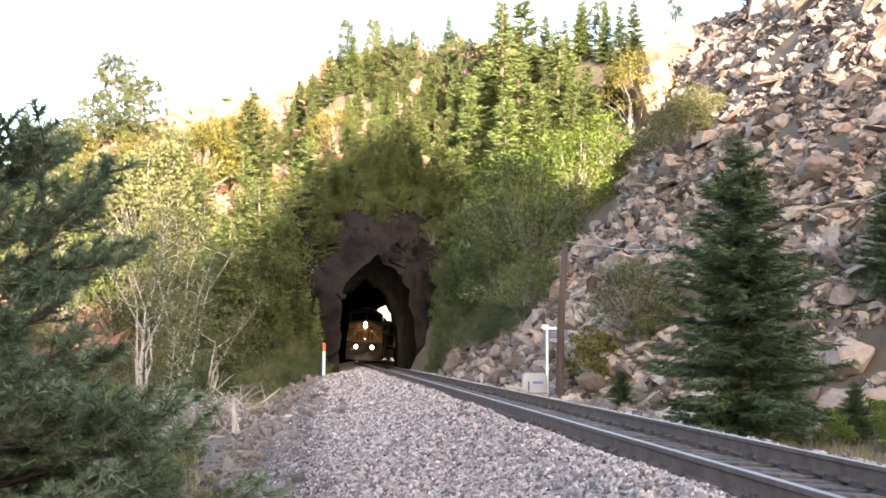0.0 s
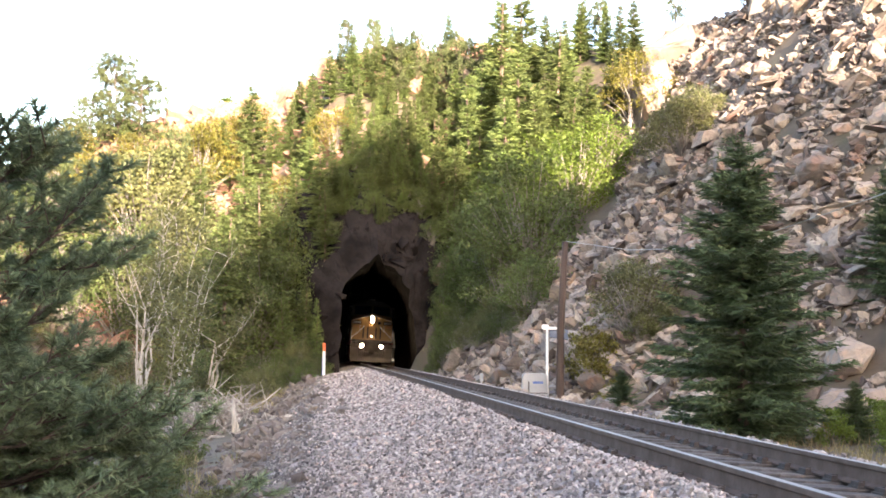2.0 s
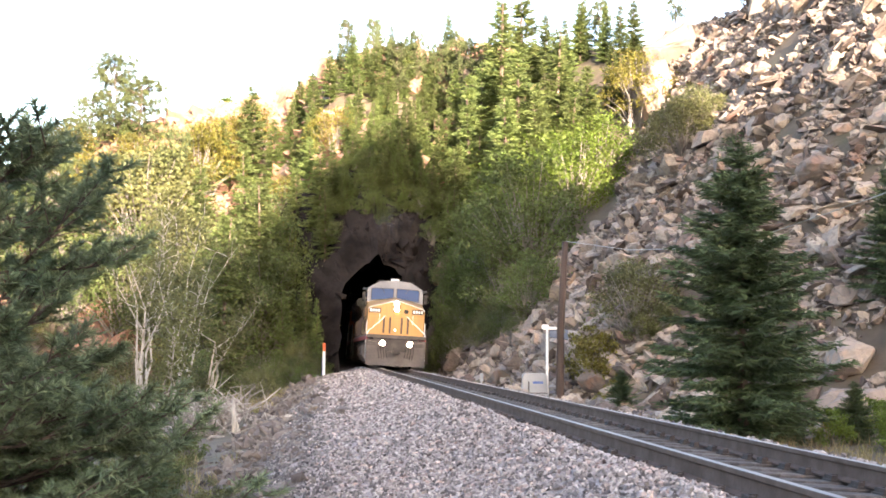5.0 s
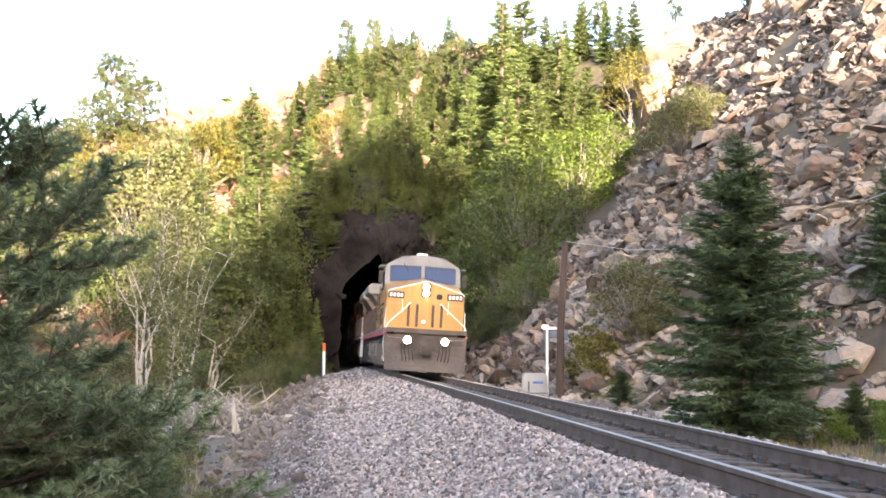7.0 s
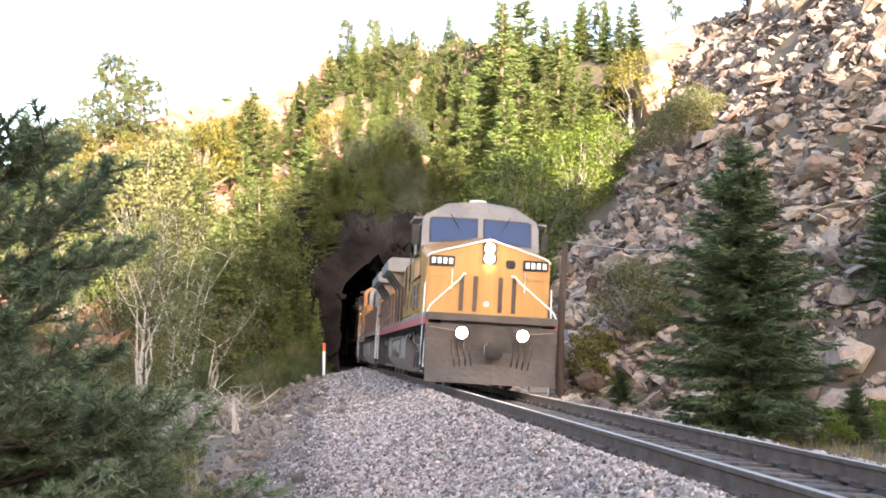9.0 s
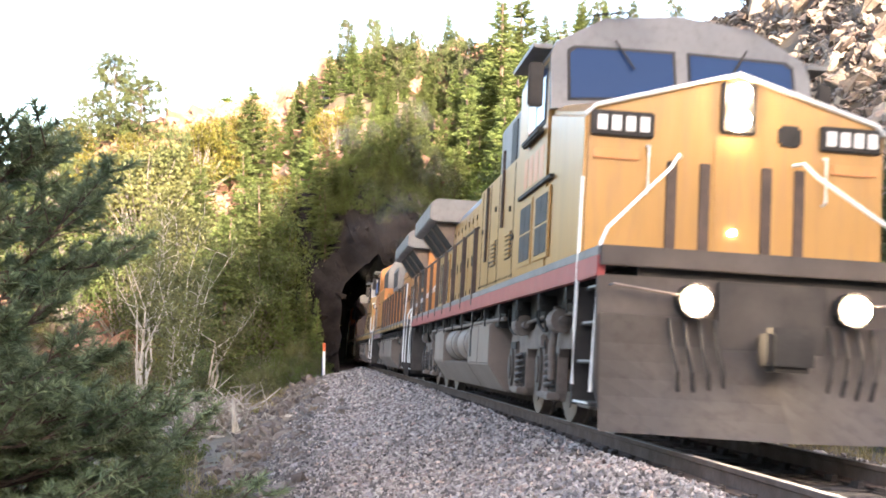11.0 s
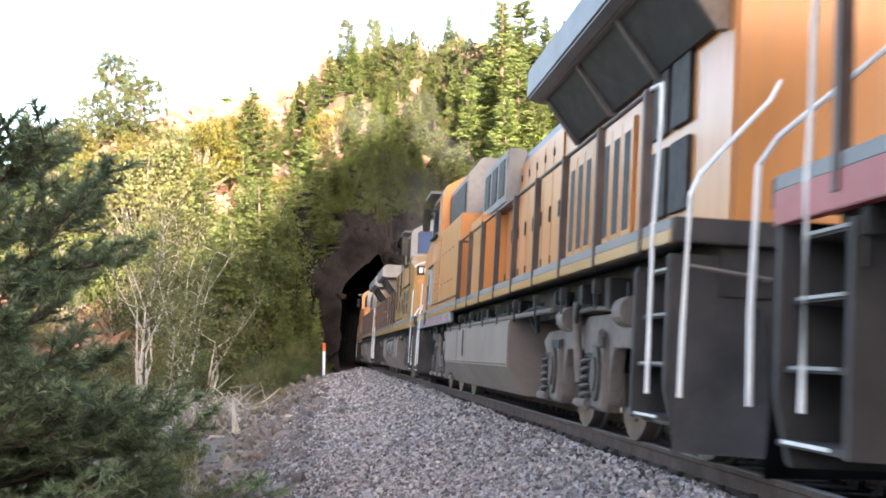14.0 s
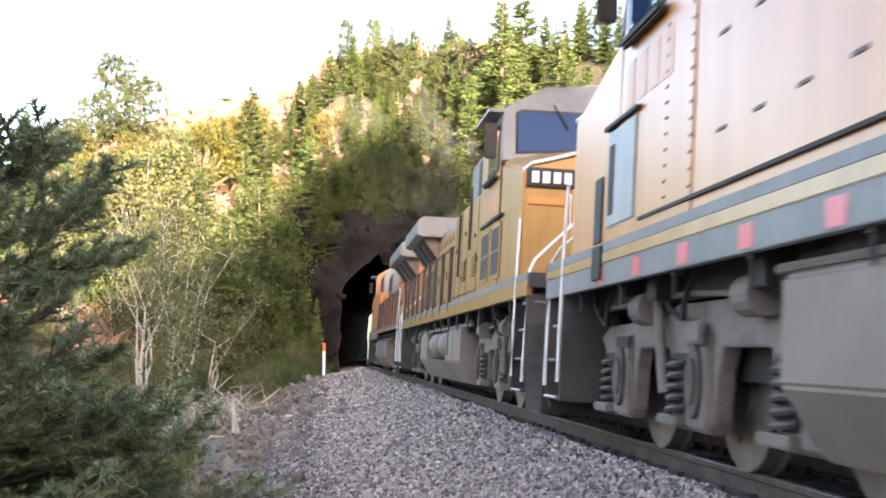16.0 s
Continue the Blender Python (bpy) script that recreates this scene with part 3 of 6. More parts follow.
        bm = boxed(min(x, x + way * 0.07), max(x, x + way * 0.07), -1.5, 1.5, 1.52, DECK + 0.02, 0.01)
        part("end_sill", bm, M_STEP if way < 0 else M_PLOW, loco, "dusty end sill")
        # low rail under the sill on either side of the coupler
        for s in (-1, 1):
            part("grab_bar", tube([(x, s * 1.4, 1.36), (x + way * 0.12, s * 1.4, 1.36), (x + way * 0.12, s * 0.85, 1.30), (x, s * 0.85, 1.30)], 0.014, 6), M_UNDER, pl)
    # ---- ditch lights
    for s in (-1, 1):
        bm = disc(0.06, s * 0.69, 1.257, 0.15, 0.16, "x", 20)
        dl = part("ditch_light", bm, M_DARK, loco, "ditch light in its dark housing")
        part("lens", disc(0.145, s * 0.69, 1.257, 0.12, 0.03, "x", 20), M_LAMP if lit else M_GLASS, dl, "lit warm white lens" if lit else "")
    # ---- nose: peaked across, sloping to the windshield
    W_ = 1.46
    nose = bmesh.new()
    fr = [(-0.98, -W_, DECK), (-0.98, W_, DECK), (-0.98, W_, 3.02), (-0.98, W_ - 0.10, 3.10), (-0.98, 0.0, 3.50), (-0.98, -W_ + 0.10, 3.10), (-0.98, -W_, 3.02)]
    bk = [(-2.75, -W_, DECK), (-2.75, W_, DECK), (-2.75, W_, 3.38), (-2.75, W_ - 0.10, 3.46), (-2.75, 0.0, 3.72), (-2.75, -W_ + 0.10, 3.46), (-2.75, -W_, 3.38)]
    a, b = [nose.verts.new(p) for p in fr], [nose.verts.new(p) for p in bk]
    nose.faces.new(a)
    nose.faces.new(b[::-1])
    for i in range(7):
        j = (i + 1) % 7
        nose.faces.new((a[j], a[i], b[i], b[j]))
    bmesh.ops.recalc_face_normals(nose, faces=nose.faces)
    bmesh.ops.bevel(nose, geom=nose.edges[:], offset=0.035, segments=2, affect="EDGES")
    nose = part("nose", nose, paint, loco, "yellow painted wide nose")
    part("nose_trim", tube([(-0.97, -W_, 3.02), (-0.965, -W_ + 0.1, 3.11), (-0.965, 0, 3.505), (-0.965, W_ - 0.1, 3.11), (-0.97, W_, 3.02)], 0.022, 6), M_WHITE, nose, "pale edge trim of the nose")
    hb = part("headlight_box", boxed(-1.0, -0.93, -0.17, 0.17, 2.92, 3.42, 0.02), M_DARK, nose, "black headlight housing")
    for z in (3.30, 3.05):
        part("headlight", disc(-0.93, 0, z, 0.105, 0.05, "x", 20), M_LAMP if lit else M_GLASS, hb, "lit warm white headlight" if lit else "headlight")
    for s in (-1, 1):
        nb = part("number_board", boxed(-1.0, -0.93, s * 1.11 - 0.30, s * 1.11 + 0.30, 2.82, 3.06, 0.015), M_DARK, nose, "black number board with white bars")
        for k in range(4):
            y = s * 1.11 - 0.20 + 0.135 * k
            part("white_bar", boxed(-0.93, -0.922, y - 0.045, y + 0.045, 2.87, 3.01), M_WHITE, nb, "white plain bar")
        part("lamp_plate", boxed(-0.99, -0.955, s * 1.16 - 0.22, s * 1.16 + 0.22, 2.60, 2.70, 0.01), M_YELLOW2, nose)
        part("marker_grab", tube([(-0.98, s * 0.86, 2.75), (-0.92, s * 0.86, 2.74), (-0.92, s * 0.86, 2.32), (-0.98, s * 0.86, 2.30)], 0.016, 6), M_WHITE, nose, "white grab iron")
        # dark strips down the nose, and hand rails that fall to the steps
        for y in (0.30, 0.62):
            part("nose_strip", boxed(-0.985, -0.958, s * y - 0.05, s * y + 0.05, DECK + 0.12, 2.62, 0.008), M_RAILING, nose, "dark vertical strip")
        pts = [(-0.95, s * 0.55, 2.66), (-0.82, s * 0.60, 2.66), (-0.72, s * 0.70, 2.52), (-0.18, s * 1.40, 1.86), (-0.10, s * 1.47, 1.72), (-0.10, s * 1.49, 1.0), (-0.14, s * 1.50, 0.45)]
        part("hand_rail", tube(pts, 0.018, 8), M_WHITE, loco, "white front hand rail")
        pts = [(-0.86, s * 1.49, 2.4), (-0.84, s * 1.50, 1.80), (-0.84, s * 1.51, 1.0), (-0.84, s * 1.51, 0.5)]
        part("hand_rail", tube(pts, 0.017, 8), M_WHITE, loco, "white step hand rail")
    part("nose_badge", boxed(-0.985, -0.955, 0.40, 0.62, 2.84, 3.04, 0.03), M_DARK, nose, "dark round-cornered shield on the nose")
    part("nose_door", boxed(-0.985, -0.962, -0.22, 0.22, DECK + 0.05, 2.86, 0.01), paint, nose)
    part("step_light", disc(-0.95, -0.03, 1.98, 0.035, 0.03, "x", 10), M_LAMP_SMALL if lit else M_GLASS, nose)
    # ---- cab
    C = 1.475
    cabp = [(-C, 1.70), (C, 1.70), (C, 4.05), (C - 0.06, 4.22), (0.85, 4.56), (0.0, 4.66), (-0.85, 4.56), (-C + 0.06, 4.22), (-C, 4.05)]
    bm = bmesh.new()
    f0 = [bm.verts.new((-2.72 + (-(z - 3.4) * 0.28 if z > 3.4 else 0), y, z)) for y, z in cabp]
    f1 = [bm.verts.new((-4.75, y, z)) for y, z in cabp]
    bm.faces.new(f0[::-1])
    bm.faces.new(f1)
    for i in range(9):
        j = (i + 1) % 9
        face = bm.faces.new((f0[i], f0[j], f1[j], f1[i]))
        face.material_index = 1 if i in (2, 3, 4, 5, 6, 7) and i not in (1, 8) else 0
    for face in bm.faces:
        if len(face.verts) == 9:
            face.material_index = 0
    cab = part("cab", bm, [paint, M_ROOF], loco, "yellow cab with a grey roof")
    # grey upper front with two windshields
    bm = bmesh.new()
    def fx(z, out=0.0):
        return -2.72 - (z - 3.4) * 0.28 + out
    top = [(-C, 3.42), (0.0, 3.60), (C, 3.42), (C, 4.05), (C - 0.06, 4.22), (0.85, 4.56), (0, 4.66), (-0.85, 4.56), (-C + 0.06, 4.22), (-C, 4.05)]
    v0 = [bm.verts.new((fx(z, 0.03), y, z)) for y, z in top]
    v1 = [bm.verts.new((fx(z, -0.05), y, z)) for y, z in top]
    bm.faces.new(v0)
    bm.faces.new(v1[::-1])
    for i in range(10):
        j = (i + 1) % 10
        bm.faces.new((v0[j], v0[i], v1[i], v1[j]))
    part("cab_front", bm, M_ROOF, cab, "grey upper cab front")
    for s in (-1, 1):
        for nm, gr, out, mt in (("window_seal", 0.035, 0.034, M_DARK), ("windshield", 0.0, 0.040, M_GLASS)):
            q = [(s * (0.10 - gr), 3.66 - gr), (s * (1.26 + gr), 3.56 - gr), (s * (1.26 + gr), 4.10 + gr), (s * (1.18 + gr), 4.16 + gr), (s * (0.10 - gr), 4.18 + gr)]
            bm = bmesh.new()
            u = [bm.verts.new((fx(z, out), y, z)) for y, z in q]
            w = [bm.verts.new((fx(z, out - 0.03), y, z)) for y, z in q]
            bm.faces.new(u)
            bm.faces.new(w[::-1])
            for i in range(5):
                bm.faces.new((u[(i + 1) % 5], u[i], w[i], w[(i + 1) % 5]))
            part(nm, bm, mt, cab, "black rubber window seal" if mt is M_DARK else "dark reflecting windshield")
        part("wiper", tube([(fx(4.28, 0.07), s * 0.75, 4.28), (fx(3.95, 0.08), s * 0.55, 3.95)], 0.012, 6), M_DARK, cab)
        part("roof_grab", tube([(-2.95, s * 1.0, 4.50), (-2.92, s * 1.0, 4.56), (-2.92, s * 0.6, 4.62), (-2.95, s * 0.6, 4.57)], 0.014, 6), M_DARK, cab)
        # cab side window, mirror and visor
        part("window_seal", boxed(-4.10, -2.95, s * 1.47, s * 1.482, 3.30, 4.00, 0.005), M_DARK, cab, "black window surround")
        for x in (-4.04, -3.50):
            part("side_window", boxed(x, x + 0.48, s * 1.478, s * 1.490, 3.36, 3.95), M_GLASS, cab, "dark cab side window")
        part("arm_rest", boxed(-4.1, -3.0, s * 1.48, s * 1.56, 3.20, 3.28, 0.02), M_DARK, cab)
        part("visor", prism([(-4.2, 4.12), (-2.85, 4.12), (-2.85, 4.17), (-4.2, 4.17)], s * 1.46, s * 1.68, "y"), M_ROOF, cab, "grey sun visor over the window")
        mi = part("mirror", boxed(-2.86, -2.81, s * 1.55, s * 1.72, 3.45, 3.95, 0.02), M_DARK, cab, "tall dark mirror")
        part("mirror_arm", tube([(-2.95, s * 1.46, 3.9), (-2.84, s * 1.6, 3.9)], 0.015, 6), M_DARK, cab)
        # writing on the cab side: plain bars
        for k in range(4):
            part("number_bar", boxed(-4.25 + 0.34 * k, -4.02 + 0.34 * k, s * 1.475, s * 1.480, 2.72, 3.08), M_FADED, cab, "faded pink plain bar")
        if s > 0:
            lk = part("locker_door", boxed(-3.35, -2.50, s * 1.46, s * 1.492, DECK + 0.14, DECK + 0.95, 0.012), M_METALBOX, nose, "pale locker door with a dark edge")
            part("locker_gap", boxed(-2.72, -2.56, s * 1.490, s * 1.498, DECK + 0.24, DECK + 0.82), M_DARK, lk)
            part("drip_rail", boxed(-3.45, -2.40, s * 1.46, s * 1.515, DECK + 0.97, DECK + 1.00), M_DARK, nose)
            part("side_vent", boxed(-2.25, -1.98, s * 1.46, s * 1.476, DECK + 0.05, DECK + 0.62, 0.005), M_GRILLE, nose, "dark side vent")
            part("lower_vent", boxed(-2.5, -2.2, s * 1.46, s * 1.53, DECK - 0.28, DECK + 0.0, 0.005), M_DARK, nose)
        # ---- wide cabinets behind the cab
        cb = part("cabinet", boxed(-8.3, -4.75, s * 0.7, s * 1.465, DECK, 3.25, 0.015), paint, loco, "yellow equipment cabinet behind the cab")
        if s < 0:
            part("drip_rail", boxed(-4.45, -2.40, s * 1.465, s * 1.515, 2.62, 2.66), M_DARK, cb)
        for x in (-4.36, -3.32) if s < 0 else ():
            gd = part("grille_door", boxed(x, x + 0.82, s * 1.465, s * 1.490, DECK + 0.12, 2.56, 0.008), paint, cab, "yellow door with dark mesh panes")
            for i in (0, 1):
                for j in (0, 1):
                    part("mesh_pane", boxed(x + 0.06 + 0.355 * i, x + 0.395 + 0.355 * i, s * 1.489, s * 1.496, DECK + 0.18 + 0.335 * j, DECK + 0.49 + 0.335 * j), M_GRILLE, gd)
        if s < 0:
            for x in (-8.0, -7.15, -6.3, -5.0, -4.72):
                part("seam", boxed(x - 0.008, x + 0.008, s * 1.465, s * 1.472, DECK + 0.05, 3.2), M_RAILING, cb)
            for k in range(16):
                part("bolt", boxed(-8.1 + 0.21 * k, -8.07 + 0.21 * k, s * 1.465, s * 1.476, DECK + 0.07, DECK + 0.10), M_DARK, cb, "dark bolt head")
            for x, z in ((-7.9, 2.55), (-6.6, 2.75), (-5.3, 2.6), (-4.95, 2.2), (-7.0, 2.0)):
                part("latch", boxed(x - 0.03, x + 0.03, s * 1.465, s * 1.485, z, z + 0.07), M_DARK, cb)
        if s > 0:
            rivets(cb, s)
        for x in (-6.9, -5.56) if s < 0 else ():
            lv = part("louvre_panel", boxed(x, x + 0.46, s * 1.465, s * 1.475, 1.98, 2.34, 0.004), M_GRILLE, cb, "dark louvre panel")
            for k in range(6):
                part("louvre", boxed(x + 0.02, x + 0.44, s * 1.474, s * 1.494, 2.0 + 0.058 * k, 2.032 + 0.058 * k), paint, lv)
    # ---- long hood
    hp = [(-0.92, DECK), (0.92, DECK), (0.92, 3.66), (0.80, 3.88), (0.45, 4.00), (-0.45, 4.00), (-0.80, 3.88), (-0.92, 3.66)]
    bm = prism(hp, -20.75, -5.1, "x")
    for f in bm.faces:
        if abs(f.normal.x) < 0.5 and f.calc_center_median().z > 3.62:
            f.material_index = 1
    hood = part("long_hood", bm, [paint, M_ROOF], loco, "yellow long hood with a grey top")
    up = part("upper_housing", prism([(-1.30, 3.15), (1.30, 3.15), (1.30, 4.05), (1.05, 4.40), (-1.05, 4.40), (-1.30, 4.05)], -7.5, -4.72, "x", 0.02), M_ROOF, loco, "grey blower housing behind the cab")
    for s in (-1, 1):
        for x in (-6.45, -5.75, -5.22) if s < 0 else ():
            part("housing_window", boxed(x, x + 0.44, s * 1.30, s * 1.315, 3.38, 3.98), M_GRILLE, up, "dark intake screen")
        if s > 0:
            part("dark_panel", boxed(-7.4, -4.8, s * 1.30, s * 1.32, 3.30, 3.95, 0.01), M_GRILLE, up, "large dark screen behind the cab")
            rb = part("blower_box", boxed(-11.4, -8.8, s * 0.85, s * 1.16, 3.05, 3.90, 0.03), M_ROOF, loco, "grey blower box on the hood")
            for x in (-11.2, -10.4, -9.6):
                part("housing_window", boxed(x, x + 0.55, s * 1.16, s * 1.175, 3.20, 3.76), M_GRILLE, rb, "dark intake screen")
            part("side_cabinet", boxed(-10.3, -8.9, s * 0.9, s * 1.36, DECK, 3.0, 0.02), paint, loco, "yellow cabinet standing out of the hood")
        for x, z0, z1 in ((-7.42, 2.1, 3.2), (-5.92, 2.45, 3.5)) if s < 0 else ():
            part("down_pipe", tube([(x, s * 1.485, z0), (x, s * 1.485, z1)], 0.022, 6), M_RAILING, cb, "dark vertical pipe")
        n = 15
        for k in range(n):
            x0 = -8.45 - k * 0.62
            if x0 - 0.6 < (-15.2 if s > 0 else -17.6):
                break
            dr = part("hood_door", boxed(x0 - 0.59, x0, s * 0.92, s * 0.945, DECK + 0.10, 3.56, 0.006), paint, hood)
            part("latch", boxed(x0 - 0.55, x0 - 0.51, s * 0.945, s * 0.965, 2.5, 2.7), M_DARK, dr)
            for z in (1.95, 3.35):
                part("hinge", boxed(x0 - 0.05, x0 - 0.01, s * 0.945, s * 0.96, z, z + 0.10), M_DARK, dr)
        for k in range(7):
            x0 = (-15.15 if s > 0 else -17.55) - k * 0.42
            tall = part("vent_panel", boxed(x0 - 0.40, x0, s * 0.92, s * 0.955, DECK + 0.12, 3.08, 0.006), paint, hood)
            part("vent", boxed(x0 - 0.31, x0 - 0.09, s * 0.953, s * 0.960, DECK + 0.32, 2.95), M_GRILLE, tall, "tall dark vent")
        for i in range(2 if s > 0 else 0):
            for j in range(2):
                part("square_vent", boxed(-19.2 - 0.62 * i, -18.7 - 0.62 * i, s * 0.92, s * 0.962, DECK + 0.3 + 0.72 * j, DECK + 0.9 + 0.72 * j, 0.006), M_GRILLE, hood, "square dark vent")
        # ---- radiator wing
        part("radiator_screen", prism([(s * 0.92, 3.26), (s * 0.98, 3.26), (s * 1.36, 3.73), (s * 0.92, 3.73)], -20.6, inner - 0.3, "x"), M_GRILLE, loco, "dark sloping radiator screen")
        for x in np.linspace(-20.62, inner - 0.34, 4):
            part("screen_frame", prism([(s * 0.92, 3.21), (s * 1.00, 3.21), (s * 1.40, 3.73), (s * 0.92, 3.74)], x, x + 0.06, "x"), M_UNDER, loco)
    rw = part("radiator_wing", prism([(-1.55, 3.77), (-1.42, 3.72), (1.42, 3.72), (1.55, 3.77), (1.55, 4.12), (1.40, 4.24), (-1.40, 4.24), (-1.55, 4.12)], -20.95, inner, "x", 0.02), M_ROOF, loco, "grey overhanging radiator wing")
    part("roof_fan", disc(-18.8, 0, 4.26, 0.85, 0.08, "z", 28), M_DARK, rw)
    part("exhaust_stack", boxed(-12.6, -11.6, -0.35, 0.35, 3.98, 4.20, 0.03), M_DARK, hood, "dark exhaust stack")
    part("roof_hatch", boxed(-15.5, -13.2, -0.6, 0.6, 3.99, 4.08, 0.03), M_ROOF, hood)
    part("horn", boxed(-9.9, -9.6, -0.3, 0.3, 4.00, 4.20, 0.04), M_DARK, hood)
    part("antenna_dome", disc(-3.7, 0.0, 4.70, 0.22, 0.12, "z", 18), M_WHITE, cab, "pale antenna dome")
    # ---- rear end
    re_ = part("hood_end", boxed(-20.80, -20.74, -0.90, 0.90, DECK + 0.02, 3.84, 0.01), paint, loco, "yellow end of the hood")
    for s in (-1, 1):
        part("end_grab", tube([(-20.8, s * 0.3, 3.5), (-20.87, s * 0.3, 3.5), (-20.87, s * 0.75, 3.5), (-20.8, s * 0.75, 3.5)], 0.015, 6), M_WHITE, re_)
        pts = [(-20.85, s * 0.62, 2.75), (-20.98, s * 0.66, 2.75), (-21.05, s * 0.75, 2.6), (-21.55, s * 1.40, 1.95), (-21.62, s * 1.48, 1.8), (-21.62, s * 1.5, 1.0), (-21.6, s * 1.5, 0.5)]
        part("hand_rail", tube(pts, 0.018, 8), M_WHITE, loco, "white rear hand rail")
        pts = [(-20.6, s * 1.48, 2.72), (-20.85, s * 1.48, 2.70), (-20.9, s * 1.49, 2.4), (-20.88, s * 1.51, 1.6), (-20.88, s * 1.51, 0.5)]
        part("hand_rail", tube(pts, 0.018, 8), M_WHITE, loco, "white step hand rail")
        part("rear_light", disc(-20.82, s * 0.12, 3.62, 0.08, 0.05, "x", 14), M_GLASS, re_)
        # ---- walkway railing
        part("top_rail", tube([(-8.35, s * 1.20, 2.72), (-8.5, s * 1.47, 2.72), (-20.6, s * 1.47, 2.72)], 0.02, 8), M_RAILING, loco, "dark walkway rail")
        for k in range(9):
            x = -8.55 - k * 1.50
            part("stanchion", boxed(x - 0.028, x + 0.028, s * 1.455, s * 1.525, DECK - 0.16, 2.72), M_RAILING, loco, "dark railing post")
    for s in (-1, 1):
        corner_steps(loco, -0.08, 1, s)
        corner_steps(loco, -LEN + 0.06, -1, s)
    # ---- fuel tank and air reservoirs
    tp = [(-1.42, 0.62), (-1.15, 0.24), (1.15, 0.24), (1.42, 0.62), (1.42, 1.18), (1.30, 1.24), (-1.30, 1.24), (-1.42, 1.18)]
    tank = part("fuel_tank", prism(tp, -9.4, -6.2 if under_stripe else -7.0, "x", 0.02), M_TANK, loco, "dusty grey fuel tank")
    tl = [(-1.42, 0.62), (-1.15, 0.24), (1.15, 0.24), (1.42, 0.62), (1.42, 1.18), (1.30, 1.24), (-0.90, 1.24), (-0.90, 0.66), (-1.42, 0.62)]
    if under_stripe:
        part("fuel_tank", prism([(-y, z) for y, z in tp], -13.95, -9.4, "x", 0.02), M_TANK, loco, "dusty grey fuel tank")
    else:
        part("fuel_tank", prism(tl[:-1], -13.3, -9.4, "x", 0.02), M_TANK, loco, "dusty grey fuel tank with a notch for air reservoirs")
        part("fuel_tank", prism(tp, -15.1, -13.3, "x", 0.02), M_TANK, loco, "dusty grey fuel tank")
        for x in (-11.25, -13.15):
            bm = bmesh.new()
            rr = [(0, 0.02), (0.02, 0.16), (0.10, 0.27), (0.22, 0.29), (1.48, 0.29), (1.60, 0.27), (1.68, 0.16), (1.70, 0.02)]
            rings = [[bm.verts.new((x + u, -1.14 + r * math.cos(2 * math.pi * k / 20), 0.95 + r * math.sin(2 * math.pi * k / 20))) for k in range(20)] for u, r in rr]
            for p, q in zip(rings, rings[1:]):
                for k in range(20):
                    bm.faces.new((p[k], p[(k + 1) % 20], q[(k + 1) % 20], q[k]))
            res = part("air_reservoir", bm, M_TANK, loco, "dusty grey cylindrical air reservoir", smooth=True)
            for u in (0.3, 1.35):
                part("strap", disc(x + u, -1.14, 0.95, 0.30, 0.05, "x", 20), M_UNDER, res)
    for s in (-1, 1):
        part("fuel_gauge", boxed(-9.15, -9.0, s * 1.42, s * 1.43, 0.72, 1.16), M_DARK, tank, "dark sight gauge")
        part("tank_seam", boxed(-8.2, -8.17, s * 1.42, s * 1.426, 0.62, 1.18), M_UNDER, tank)
    truck(loco, AXLES_F)
    truck(loco, AXLES_R)
    return loco


WHEEL_ME = bpy.data.meshes.new("wheelset")
_b = wheelset_mesh()
bmesh.ops.recalc_face_normals(_b, faces=_b.faces)
_b.to_mesh(WHEEL_ME)
_b.free()
WHEEL_ME.materials.append(M_WHEEL)


def add_wheels(loco):
    out = []
    for x in AXLES_F + AXLES_R:
        w = new("wheelset", WHEEL_ME)
        w.parent = loco
        w.matrix_basis = pose(x, 0, WHEEL_R)
        out.append(w)
    return out


LOCOS = [
    locomotive("locomotive", "dusty yellow diesel locomotive with red sill and lit headlights", M_YELLOW, M_RED, False, True),
    locomotive("locomotive", "yellow diesel locomotive running long hood first, grey lower sill", M_YELLOW2, M_YELLOW, True, False),
    locomotive("locomotive", "yellow wide-nosed diesel locomotive with unlit headlights", M_YELLOW, M_YELLOW, False, False),
]
TURNED = [False, True, False, True]
LOCOS.append(copy_thing(LOCOS[1], Matrix()))
tagged(LOCOS[3], "yellow diesel locomotive at the tail of the set, leaving the tunnel")
SETS = [add_wheels(l_) for l_ in LOCOS]


def front_at(t):
    return -31.66 + 8.308 * t + 0.0041 * t * t


def train_pose(i, t):
    """Pose of locomotive i of the set: its two trucks stand on the line."""
    s = front_at(t) - BEHIND[i]
    ax, ay, _ = track(s - 3.67)
    bx, by, _ = track(s - 18.0)
    f = Vector((ax - bx, ay - by, 0)).normalized()
    lf = Vector((-f.y, f.x, 0))
    o = Vector((ax, ay, 0)) + f * 3.67
    th = math.atan2(f.y, f.x)
    m = Matrix.Translation(o) @ Matrix.Rotation(th, 4, "Z") @ Matrix.Rotation(-CANT, 4, "X")
    if TURNED[i]:
        m = m @ Matrix.Translation((-LEN, 0, 0)) @ Matrix.Rotation(math.pi, 4, "Z")
    return m
